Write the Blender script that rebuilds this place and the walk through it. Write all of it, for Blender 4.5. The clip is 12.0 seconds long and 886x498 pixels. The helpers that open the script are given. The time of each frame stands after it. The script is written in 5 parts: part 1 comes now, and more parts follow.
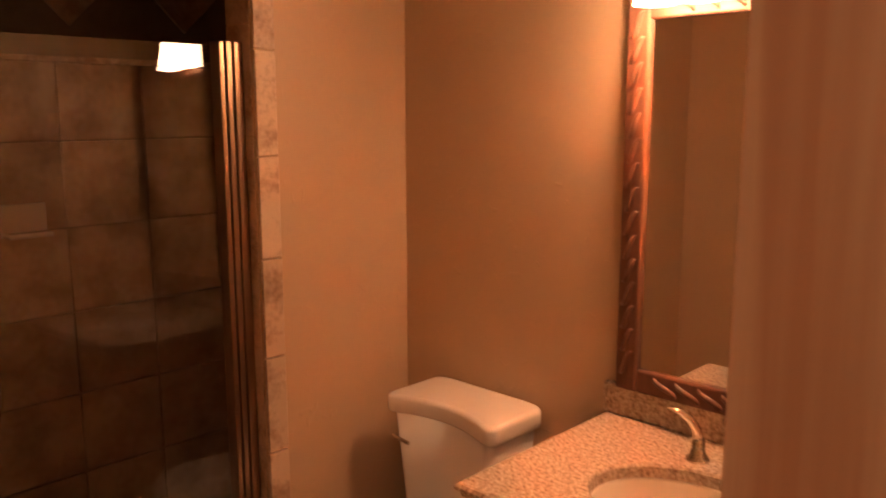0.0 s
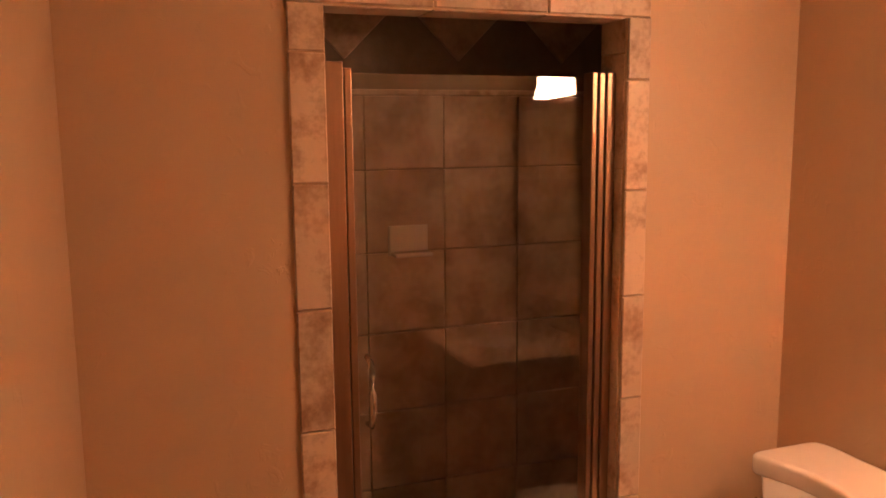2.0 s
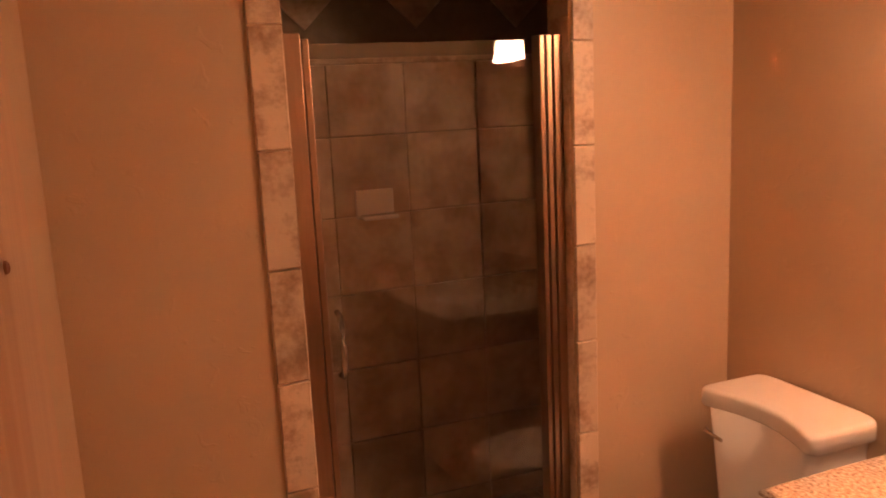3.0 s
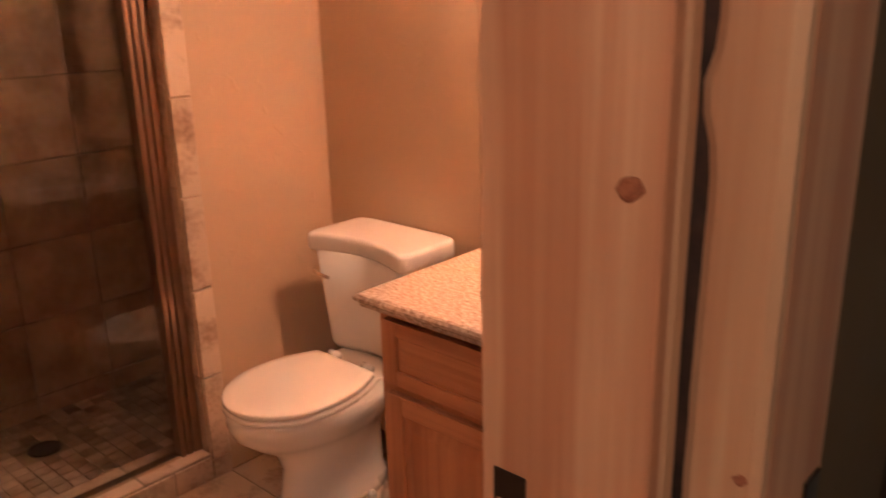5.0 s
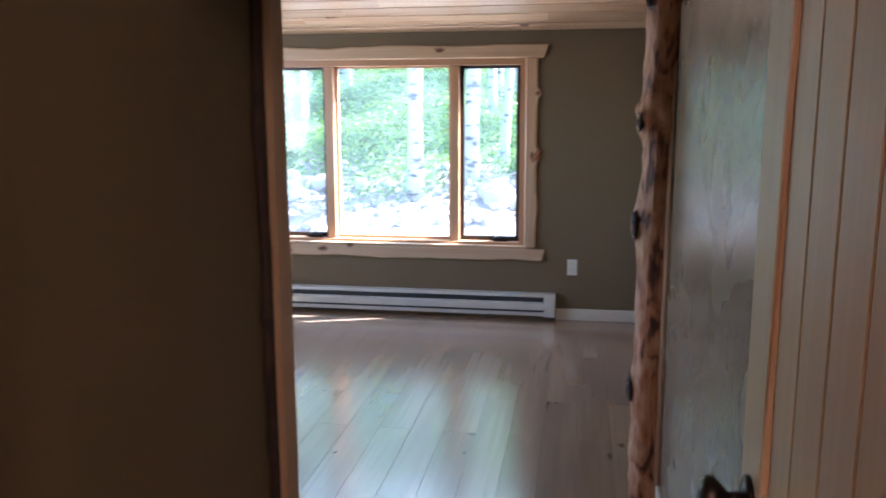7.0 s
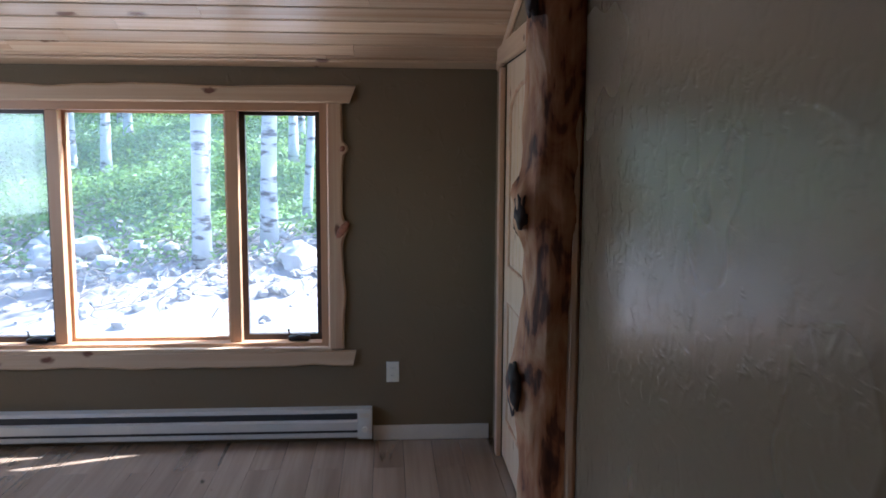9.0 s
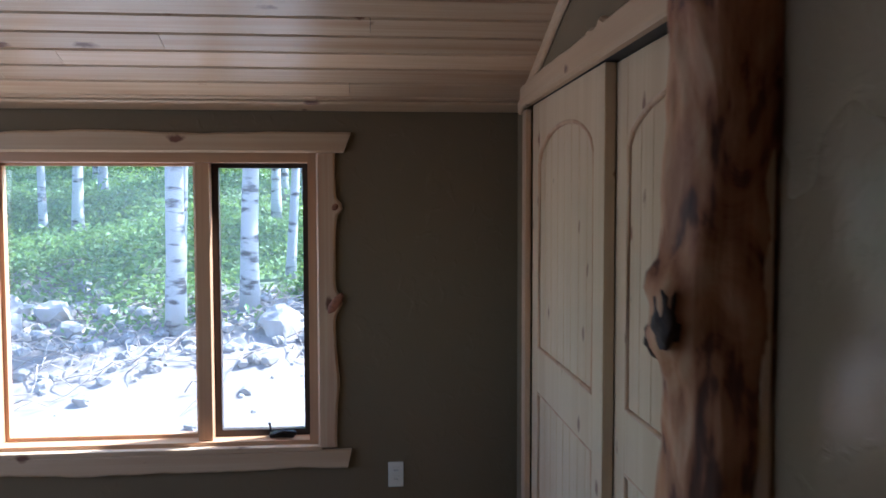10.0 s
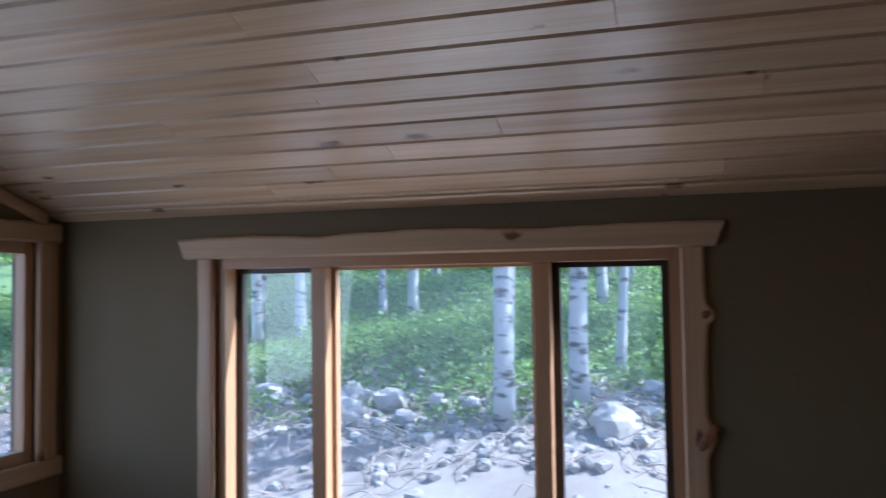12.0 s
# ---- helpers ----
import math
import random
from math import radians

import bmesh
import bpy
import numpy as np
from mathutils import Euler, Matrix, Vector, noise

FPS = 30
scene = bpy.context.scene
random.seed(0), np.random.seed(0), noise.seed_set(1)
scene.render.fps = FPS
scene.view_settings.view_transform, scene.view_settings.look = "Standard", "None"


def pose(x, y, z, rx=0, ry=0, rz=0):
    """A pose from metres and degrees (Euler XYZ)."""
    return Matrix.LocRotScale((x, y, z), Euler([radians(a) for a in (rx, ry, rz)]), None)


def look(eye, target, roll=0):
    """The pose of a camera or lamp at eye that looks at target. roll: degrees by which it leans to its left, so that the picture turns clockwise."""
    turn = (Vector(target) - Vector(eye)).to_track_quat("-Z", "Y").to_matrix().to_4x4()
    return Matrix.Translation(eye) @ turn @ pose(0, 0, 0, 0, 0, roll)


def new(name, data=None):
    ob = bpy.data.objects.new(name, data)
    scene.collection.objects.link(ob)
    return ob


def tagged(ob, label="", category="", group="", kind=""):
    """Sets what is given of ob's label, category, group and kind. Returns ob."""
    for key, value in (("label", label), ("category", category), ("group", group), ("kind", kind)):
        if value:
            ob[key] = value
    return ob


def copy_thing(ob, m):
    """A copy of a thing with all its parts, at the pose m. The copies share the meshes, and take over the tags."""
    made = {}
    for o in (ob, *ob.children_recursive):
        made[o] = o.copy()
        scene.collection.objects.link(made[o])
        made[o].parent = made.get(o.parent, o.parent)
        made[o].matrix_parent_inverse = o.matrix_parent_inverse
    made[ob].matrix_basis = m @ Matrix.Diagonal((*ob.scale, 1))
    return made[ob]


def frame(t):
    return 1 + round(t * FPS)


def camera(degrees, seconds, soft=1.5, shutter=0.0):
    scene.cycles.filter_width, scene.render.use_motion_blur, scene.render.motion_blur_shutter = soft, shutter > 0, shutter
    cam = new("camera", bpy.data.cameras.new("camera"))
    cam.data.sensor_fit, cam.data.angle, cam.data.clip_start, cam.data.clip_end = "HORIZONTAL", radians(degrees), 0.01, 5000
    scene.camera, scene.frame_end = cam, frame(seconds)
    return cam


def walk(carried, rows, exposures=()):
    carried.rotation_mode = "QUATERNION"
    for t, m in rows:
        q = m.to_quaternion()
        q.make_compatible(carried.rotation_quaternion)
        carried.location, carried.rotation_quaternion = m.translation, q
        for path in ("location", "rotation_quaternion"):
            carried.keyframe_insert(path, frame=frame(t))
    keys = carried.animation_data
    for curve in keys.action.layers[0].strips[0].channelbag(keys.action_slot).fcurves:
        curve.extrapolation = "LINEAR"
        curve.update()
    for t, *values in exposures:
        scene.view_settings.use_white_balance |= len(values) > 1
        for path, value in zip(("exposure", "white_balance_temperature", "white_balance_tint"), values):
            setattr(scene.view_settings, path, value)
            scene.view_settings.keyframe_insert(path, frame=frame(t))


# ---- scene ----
cam = camera(57.0, 12.0, shutter=0.35)
PATH = [
    (0, (-1.359, -1.985, 1.672), (0.056, -0.612, 1.336), -0.1),
    (0.5, (-1.208, -1.909, 1.705), (0.01, -0.354, 1.391), -0.2),
    (1, (-1.201, -1.922, 1.705), (-0.249, -0.186, 1.424), -1),
    (1.5, (-1.253, -1.9, 1.721), (-0.5, -0.067, 1.444), -1.1),
    (2, (-1.308, -1.917, 1.711), (-0.619, -0.062, 1.421), -0.5),
    (2.5, (-1.323, -1.985, 1.696), (-0.644, -0.131, 1.377), -1.7),
    (2.7, (-1.307, -2.019, 1.702), (-0.629, -0.169, 1.356), -2.1),
    (4.3, (-1.36, -2.129, 1.575), (-0.155, -0.595, 1.134), -2.2),
    (4.5, (-1.323, -2.133, 1.538), (-0.07, -0.647, 1.067), -1),
    (5, (-1.294, -2.176, 1.508), (0.117, -0.887, 0.918), -1.4),
    (5.5, (-1.237, -2.248, 1.497), (0.318, -1.168, 0.851), -1.3),
    (6, (-1.216, -2.341, 1.519), (0.516, -1.506, 0.971), 0.8),
    (6.3, (-1.163, -2.362, 1.51), (0.662, -1.688, 1.048), 0.8),
    (6.5, (-1.138, -2.394, 1.531), (0.731, -1.821, 1.111), 0),
    (7, (-0.87, -2.408, 1.546), (1.072, -2.08, 1.197), -0.2),
    (7.5, (-0.602, -2.37, 1.565), (1.369, -2.228, 1.256), 0.3),
    (7.7, (-0.43, -2.376, 1.56), (1.547, -2.282, 1.276), 0.1),
    (9.3, (0.733, -2.302, 1.617), (2.714, -2.484, 1.411), 0.7),
    (9.5, (0.888, -2.276, 1.609), (2.873, -2.464, 1.45), 0.9),
    (10, (1.248, -2.252, 1.627), (3.238, -2.431, 1.52), -0.1),
    (10.5, (1.541, -2.204, 1.645), (3.537, -2.307, 1.583), 0.4),
    (11, (1.763, -2.134, 1.679), (3.762, -2.088, 1.671), -0.9),
    (11.5, (1.86, -2.076, 1.724), (3.84, -1.798, 1.769), -1),
    (12, (1.903, -2.054, 1.732), (3.815, -1.473, 1.824), -0.8),
]
walk(cam, [(t, look(eye, target, roll)) for t, eye, target, roll in PATH],
     exposures=[(0, 2.15, 6700, 14), (1.5, 2.52, 6400, 15), (2.7, 2.65, 6250, 15), (4.5, 2.58, 5550, 12), (5.0, 2.85, 5450, 12), (5.5, 3.05, 5400, 12), (6.3, 3.45, 5350, 12), (7.0, 3.3, 4900, 12), (9.3, 2.4, 4800, 12), (10.5, 2.0, 4750, 12), (12, 1.52, 4700, 12)])

# ---- world and sun ----
world = bpy.data.worlds.new("sky")
scene.world = world
world.use_nodes = True
_n = world.node_tree.nodes
_sky = _n.new("ShaderNodeTexSky")
_sky.sky_type = "NISHITA"
_sky.sun_disc = False
_sky.sun_elevation = radians(50)
_sky.sun_rotation = radians(165)
_n["Background"].inputs[1].default_value = 0.15
world.node_tree.links.new(_sky.outputs[0], _n["Background"].inputs[0])
_sun = bpy.data.lights.new("sun", "SUN")
_sun.energy, _sun.angle, _sun.color = 5.0, radians(0.5), (1.0, 0.95, 0.86)
sun = new("sun", _sun)
sun.matrix_world = look((0.28 * 20, -0.8 * 20, 20), (0, 0, 0))


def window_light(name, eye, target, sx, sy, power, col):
    """An area lamp added at a window's opening, standing in for sky or ground light."""
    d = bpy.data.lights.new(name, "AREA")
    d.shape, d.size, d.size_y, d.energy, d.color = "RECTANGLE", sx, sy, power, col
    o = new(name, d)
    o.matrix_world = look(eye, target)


# added lamps, set out of sight at the openings to brighten the room
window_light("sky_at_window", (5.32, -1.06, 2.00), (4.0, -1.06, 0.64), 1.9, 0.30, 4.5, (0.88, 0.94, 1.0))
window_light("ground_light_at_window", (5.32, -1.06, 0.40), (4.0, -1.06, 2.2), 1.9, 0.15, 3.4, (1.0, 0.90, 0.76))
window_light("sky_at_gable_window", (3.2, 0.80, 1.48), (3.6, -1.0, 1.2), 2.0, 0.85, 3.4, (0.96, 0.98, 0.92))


# ---- materials ----
def mat(name, base, rough=0.6, metal=0.0, var=0.0, scale=8.0, bump=0.0, bscale=60.0, stretch=(1, 1, 1), dark=None,
        rand=0.0, isl=0.0, spec=0.5, coat=0.0, lo=0.5, hi=0.95):
    """A principled surface: two scales of colour variation, fine relief, per-object or per-island variation."""
    m = bpy.data.materials.new(name)
    m.use_nodes = True
    nt = m.node_tree
    n, l = nt.nodes, nt.links
    p = n["Principled BSDF"]
    p.inputs["Roughness"].default_value = rough
    p.inputs["Metallic"].default_value = metal
    p.inputs["Specular IOR Level"].default_value = spec
    p.inputs["Coat Weight"].default_value = coat
    tc = n.new("ShaderNodeTexCoord")
    mp = n.new("ShaderNodeMapping")
    mp.inputs["Scale"].default_value = stretch
    l.new(tc.outputs["Object"], mp.inputs[0])
    vec = mp.outputs[0]
    dark = dark or tuple(c * 0.55 for c in base)
    if rand or isl:
        src = n.new("ShaderNodeObjectInfo").outputs["Random"] if rand else n.new("ShaderNodeNewGeometry").outputs["Random Per Island"]
        off = n.new("ShaderNodeVectorMath")
        off.operation = "MULTIPLY_ADD"
        off.inputs[1].default_value = (37.0, 19.0, 53.0)
        cmb = n.new("ShaderNodeCombineXYZ")
        for i in range(3):
            l.new(src, cmb.inputs[i])
        l.new(cmb.outputs[0], off.inputs[0])
        l.new(vec, off.inputs[2])
        vec = off.outputs[0]
    n1 = n.new("ShaderNodeTexNoise")
    n1.inputs["Scale"].default_value, n1.inputs["Detail"].default_value = scale, 6
    l.new(vec, n1.inputs["Vector"])
    n2 = n.new("ShaderNodeTexNoise")
    n2.inputs["Scale"].default_value, n2.inputs["Detail"].default_value = scale * 7, 4
    l.new(vec, n2.inputs["Vector"])
    add = n.new("ShaderNodeMath")
    add.operation = "MULTIPLY_ADD"
    add.inputs[1].default_value = 0.4
    l.new(n2.outputs[0], add.inputs[0])
    l.new(n1.outputs[0], add.inputs[2])
    rg = n.new("ShaderNodeMapRange")
    rg.inputs[1].default_value, rg.inputs[2].default_value = lo, hi
    rg.inputs[3].default_value, rg.inputs[4].default_value = 0.0, var
    l.new(add.outputs[0], rg.inputs[0])
    mx = n.new("ShaderNodeMix")
    mx.data_type = "RGBA"
    mx.inputs[6].default_value, mx.inputs[7].default_value = (*base, 1), (*dark, 1)
    l.new(rg.outputs[0], mx.inputs[0])
    col = mx.outputs[2]
    if rand or isl:
        hv = n.new("ShaderNodeHueSaturation")
        vr = n.new("ShaderNodeMapRange")
        a = rand or isl
        vr.inputs[3].default_value, vr.inputs[4].default_value = 1 - a, 1 + a
        l.new(src, vr.inputs[0])
        l.new(vr.outputs[0], hv.inputs["Value"])
        l.new(col, hv.inputs["Color"])
        col = hv.outputs[0]
    l.new(col, p.inputs["Base Color"])
    if bump:
        n3 = n.new("ShaderNodeTexNoise")
        n3.inputs["Scale"].default_value, n3.inputs["Detail"].default_value = bscale, 5
        l.new(vec, n3.inputs["Vector"])
        b = n.new("ShaderNodeBump")
        b.inputs["Strength"].default_value, b.inputs["Distance"].default_value = bump, 0.004
        l.new(n3.outputs[0], b.inputs["Height"])
        l.new(b.outputs[0], p.inputs["Normal"])
    return m


def wood(name, base, dark, axis, rough=0.45, knots=0.5, knot_col=(0.13, 0.045, 0.02), rand=0.0, isl=0.0, grain=1.0, streak=0.7, band=(0.46, 0.68), knot_cells=(4.6, 8.5)):
    """Knotty pine: grain drawn out along an axis, streaks of heartwood, scattered knots."""
    m = bpy.data.materials.new(name)
    m.use_nodes = True
    n, l = m.node_tree.nodes, m.node_tree.links
    p = n["Principled BSDF"]
    p.inputs["Roughness"].default_value = rough
    tc = n.new("ShaderNodeTexCoord")
    vec = tc.outputs["Object"]
    src = None
    if rand or isl:
        src = n.new("ShaderNodeObjectInfo").outputs["Random"] if rand else n.new("ShaderNodeNewGeometry").outputs["Random Per Island"]
        cmb = n.new("ShaderNodeCombineXYZ")
        for i in range(3):
            l.new(src, cmb.inputs[i])
        off = n.new("ShaderNodeVectorMath")
        off.operation = "MULTIPLY_ADD"
        off.inputs[1].default_value = (17.0, 23.0, 31.0)
        l.new(cmb.outputs[0], off.inputs[0])
        l.new(vec, off.inputs[2])
        vec = off.outputs[0]

    def stretched(along, across):
        mp = n.new("ShaderNodeMapping")
        mp.inputs["Scale"].default_value = tuple(along if i == axis else across for i in range(3))
        l.new(vec, mp.inputs[0])
        return mp.outputs[0]

    def ranged(s, a, b, c, d):
        r = n.new("ShaderNodeMapRange")
        for i, v in enumerate((a, b, c, d)):
            r.inputs[i + 1].default_value = v
        l.new(s, r.inputs[0])
        return r.outputs[0]

    def noise_(v, sc, det):
        t = n.new("ShaderNodeTexNoise")
        t.inputs["Scale"].default_value, t.inputs["Detail"].default_value = sc, det
        l.new(v, t.inputs["Vector"])
        return t.outputs[0]

    def mix(f, a, b):
        x = n.new("ShaderNodeMix")
        x.data_type = "RGBA"
        l.new(f, x.inputs[0])
        for i, c in ((6, a), (7, b)):
            if isinstance(c, tuple):
                x.inputs[i].default_value = (*c, 1)
            else:
                l.new(c, x.inputs[i])
        return x.outputs[2]

    fine = noise_(stretched(1.5, 90 * grain), 1.0, 6)
    broad = noise_(stretched(0.5, 15 * grain), 1.0, 4)
    mid = tuple((a + b) / 2 for a, b in zip(base, dark))
    c1 = mix(ranged(broad, band[0], band[1], 0, streak), base, dark)
    c2 = mix(ranged(fine, 0.4, 0.72, 0, 0.8), c1, mid)
    if knots:
        vo = n.new("ShaderNodeTexVoronoi")
        vo.inputs["Scale"].default_value = 1.0
        wn = n.new("ShaderNodeTexNoise")
        wn.inputs["Scale"].default_value, wn.inputs["Detail"].default_value = 26.0, 3
        l.new(vec, wn.inputs["Vector"])
        bent = n.new("ShaderNodeVectorMath")
        bent.operation = "MULTIPLY_ADD"
        bent.inputs[1].default_value = (0.24, 0.24, 0.24)
        l.new(wn.outputs["Color"], bent.inputs[0])
        l.new(stretched(*knot_cells), bent.inputs[2])
        l.new(bent.outputs[0], vo.inputs["Vector"])
        pick = n.new("ShaderNodeSeparateColor")
        l.new(vo.outputs["Color"], pick.inputs[0])
        size = n.new("ShaderNodeMapRange")
        size.inputs[3].default_value, size.inputs[4].default_value = 0.08, 0.21
        l.new(pick.outputs[1], size.inputs[0])
        rel = n.new("ShaderNodeMath")
        rel.operation = "DIVIDE"
        l.new(vo.outputs["Distance"], rel.inputs[0])
        l.new(size.outputs[0], rel.inputs[1])
        near = ranged(rel.outputs[0], 0.55, 1.1, 0.95, 0)
        sel = n.new("ShaderNodeMath")
        sel.operation = "LESS_THAN"
        sel.inputs[1].default_value = knots
        l.new(pick.outputs[0], sel.inputs[0])
        mul = n.new("ShaderNodeMath")
        mul.operation = "MULTIPLY"
        l.new(near, mul.inputs[0])
        l.new(sel.outputs[0], mul.inputs[1])
        c2 = mix(mul.outputs[0], c2, knot_col)
    if src:
        hv = n.new("ShaderNodeHueSaturation")
        a = rand or isl
        l.new(ranged(src, 0, 1, 1 - a, 1 + a), hv.inputs["Value"])
        l.new(c2, hv.inputs["Color"])
        c2 = hv.outputs[0]
    l.new(c2, p.inputs["Base Color"])
    b = n.new("ShaderNodeBump")
    b.inputs["Strength"].default_value, b.inputs["Distance"].default_value = 0.25, 0.002
    l.new(fine, b.inputs["Height"])
    l.new(b.outputs[0], p.inputs["Normal"])
    return m


def paint(name, base, rough, relief, dist=0.004, drag=(5, 5, 2.2), size=12, sparse=0.56):
    """Hand-trowelled plaster under paint: plain flats with short sharp ridges and drags."""
    m = bpy.data.materials.new(name)
    m.use_nodes = True
    n, l = m.node_tree.nodes, m.node_tree.links
    p = n["Principled BSDF"]
    p.inputs["Base Color"].default_value = (*base, 1)
    p.inputs["Roughness"].default_value = rough
    tc = n.new("ShaderNodeTexCoord")
    a = n.new("ShaderNodeTexNoise")
    a.inputs["Scale"].default_value, a.inputs["Detail"].default_value, a.inputs["Distortion"].default_value = size, 4, 1.0
    r = n.new("ShaderNodeMapRange")
    r.inputs[1].default_value, r.inputs[2].default_value = sparse, sparse + 0.1
    mp = n.new("ShaderNodeMapping")
    mp.inputs["Scale"].default_value = drag
    f = n.new("ShaderNodeTexNoise")
    f.inputs["Scale"].default_value, f.inputs["Detail"].default_value = 7, 5
    mu = n.new("ShaderNodeMath")
    mu.operation = "MULTIPLY"
    g = n.new("ShaderNodeTexNoise")
    g.inputs["Scale"].default_value = 3.0
    ad = n.new("ShaderNodeMath")
    ad.operation = "ADD"
    b = n.new("ShaderNodeBump")
    b.inputs["Strength"].default_value, b.inputs["Distance"].default_value = relief, dist
    l.new(tc.outputs["Object"], a.inputs["Vector"])
    l.new(tc.outputs["Object"], mp.inputs[0])
    l.new(tc.outputs["Object"], g.inputs["Vector"])
    l.new(mp.outputs[0], f.inputs["Vector"])
    l.new(a.outputs[0], r.inputs[0])
    l.new(r.outputs[0], mu.inputs[0])
    l.new(f.outputs[0], mu.inputs[1])
    l.new(mu.outputs[0], ad.inputs[0])
    l.new(g.outputs[0], ad.inputs[1])
    l.new(ad.outputs[0], b.inputs["Height"])
    l.new(b.outputs[0], p.inputs["Normal"])
    mr = n.new("ShaderNodeMapRange")
    mr.inputs[3].default_value, mr.inputs[4].default_value = rough - 0.08, rough + 0.1
    l.new(g.outputs[0], mr.inputs[0])
    l.new(mr.outputs[0], p.inputs["Roughness"])
    return m


def glass(name, tint=(1, 1, 1), rough=0.0, veil=0.0):
    """A thin pane: clear with a mirror gloss that grows towards grazing views, and a pale veil put in as haze."""
    m = bpy.data.materials.new(name)
    m.use_nodes = True
    n, l = m.node_tree.nodes, m.node_tree.links
    n.remove(n["Principled BSDF"])
    tr, gl, fr, mx = n.new("ShaderNodeBsdfTransparent"), n.new("ShaderNodeBsdfGlossy"), n.new("ShaderNodeLayerWeight"), n.new("ShaderNodeMixShader")
    tr.inputs[0].default_value = (*tint, 1)
    gl.inputs["Roughness"].default_value = rough
    fr.inputs[0].default_value = 0.5
    pw, gain = n.new("ShaderNodeMath"), n.new("ShaderNodeMath")
    pw.operation, gain.operation = "POWER", "MULTIPLY_ADD"
    pw.inputs[1].default_value = 5.0
    gain.inputs[1].default_value, gain.inputs[2].default_value = 0.94, 0.055
    l.new(fr.outputs["Facing"], pw.inputs[0])
    l.new(pw.outputs[0], gain.inputs[0])
    l.new(gain.outputs[0], mx.inputs[0])
    clear = tr.outputs[0]
    # translucent bluish white put in to haze the view through the pane
    if veil:
        ts, dm_, tn, tr_ = n.new("ShaderNodeBsdfTranslucent"), n.new("ShaderNodeMixShader"), n.new("ShaderNodeTexNoise"), n.new("ShaderNodeMapRange")
        ts.inputs[0].default_value = (0.85, 0.92, 1.0, 1)
        tn.inputs["Scale"].default_value = 4.0
        tr_.inputs[3].default_value, tr_.inputs[4].default_value = veil * 0.6, veil * 1.4
        l.new(tn.outputs[0], tr_.inputs[0])
        l.new(tr_.outputs[0], dm_.inputs[0])
        l.new(tr.outputs[0], dm_.inputs[1])
        l.new(ts.outputs[0], dm_.inputs[2])
        clear = dm_.outputs[0]
    l.new(clear, mx.inputs[1])
    l.new(gl.outputs[0], mx.inputs[2])
    l.new(mx.outputs[0], n["Material Output"].inputs[0])
    return m


def lit(name, col, strength):
    m = mat(name, col, 0.4)
    p = m.node_tree.nodes["Principled BSDF"]
    p.inputs["Emission Color"].default_value = (*col, 1)
    p.inputs["Emission Strength"].default_value = strength
    return m


def aspen_bark():
    """White bark with dark cross marks and eye-shaped scars."""
    m = bpy.data.materials.new("aspen_bark")
    m.use_nodes = True
    n, l = m.node_tree.nodes, m.node_tree.links
    p = n["Principled BSDF"]
    p.inputs["Roughness"].default_value = 0.75
    tc = n.new("ShaderNodeTexCoord")
    oi = n.new("ShaderNodeObjectInfo")
    ad = n.new("ShaderNodeVectorMath")
    ad.operation = "ADD"
    l.new(tc.outputs["Object"], ad.inputs[0])
    l.new(oi.outputs["Location"], ad.inputs[1])
    mp = n.new("ShaderNodeMapping")
    mp.inputs["Scale"].default_value = (3, 3, 9)
    l.new(ad.outputs[0], mp.inputs[0])
    t = n.new("ShaderNodeTexNoise")
    t.inputs["Scale"].default_value, t.inputs["Detail"].default_value = 1.2, 5
    l.new(mp.outputs[0], t.inputs["Vector"])
    r = n.new("ShaderNodeValToRGB")
    r.color_ramp.elements[0].position, r.color_ramp.elements[0].color = 0.33, (0.07, 0.062, 0.055, 1)
    r.color_ramp.elements[1].position, r.color_ramp.elements[1].color = 0.45, (0.37, 0.36, 0.33, 1)
    l.new(t.outputs[0], r.inputs[0])
    l.new(r.outputs[0], p.inputs["Base Color"])
    return m


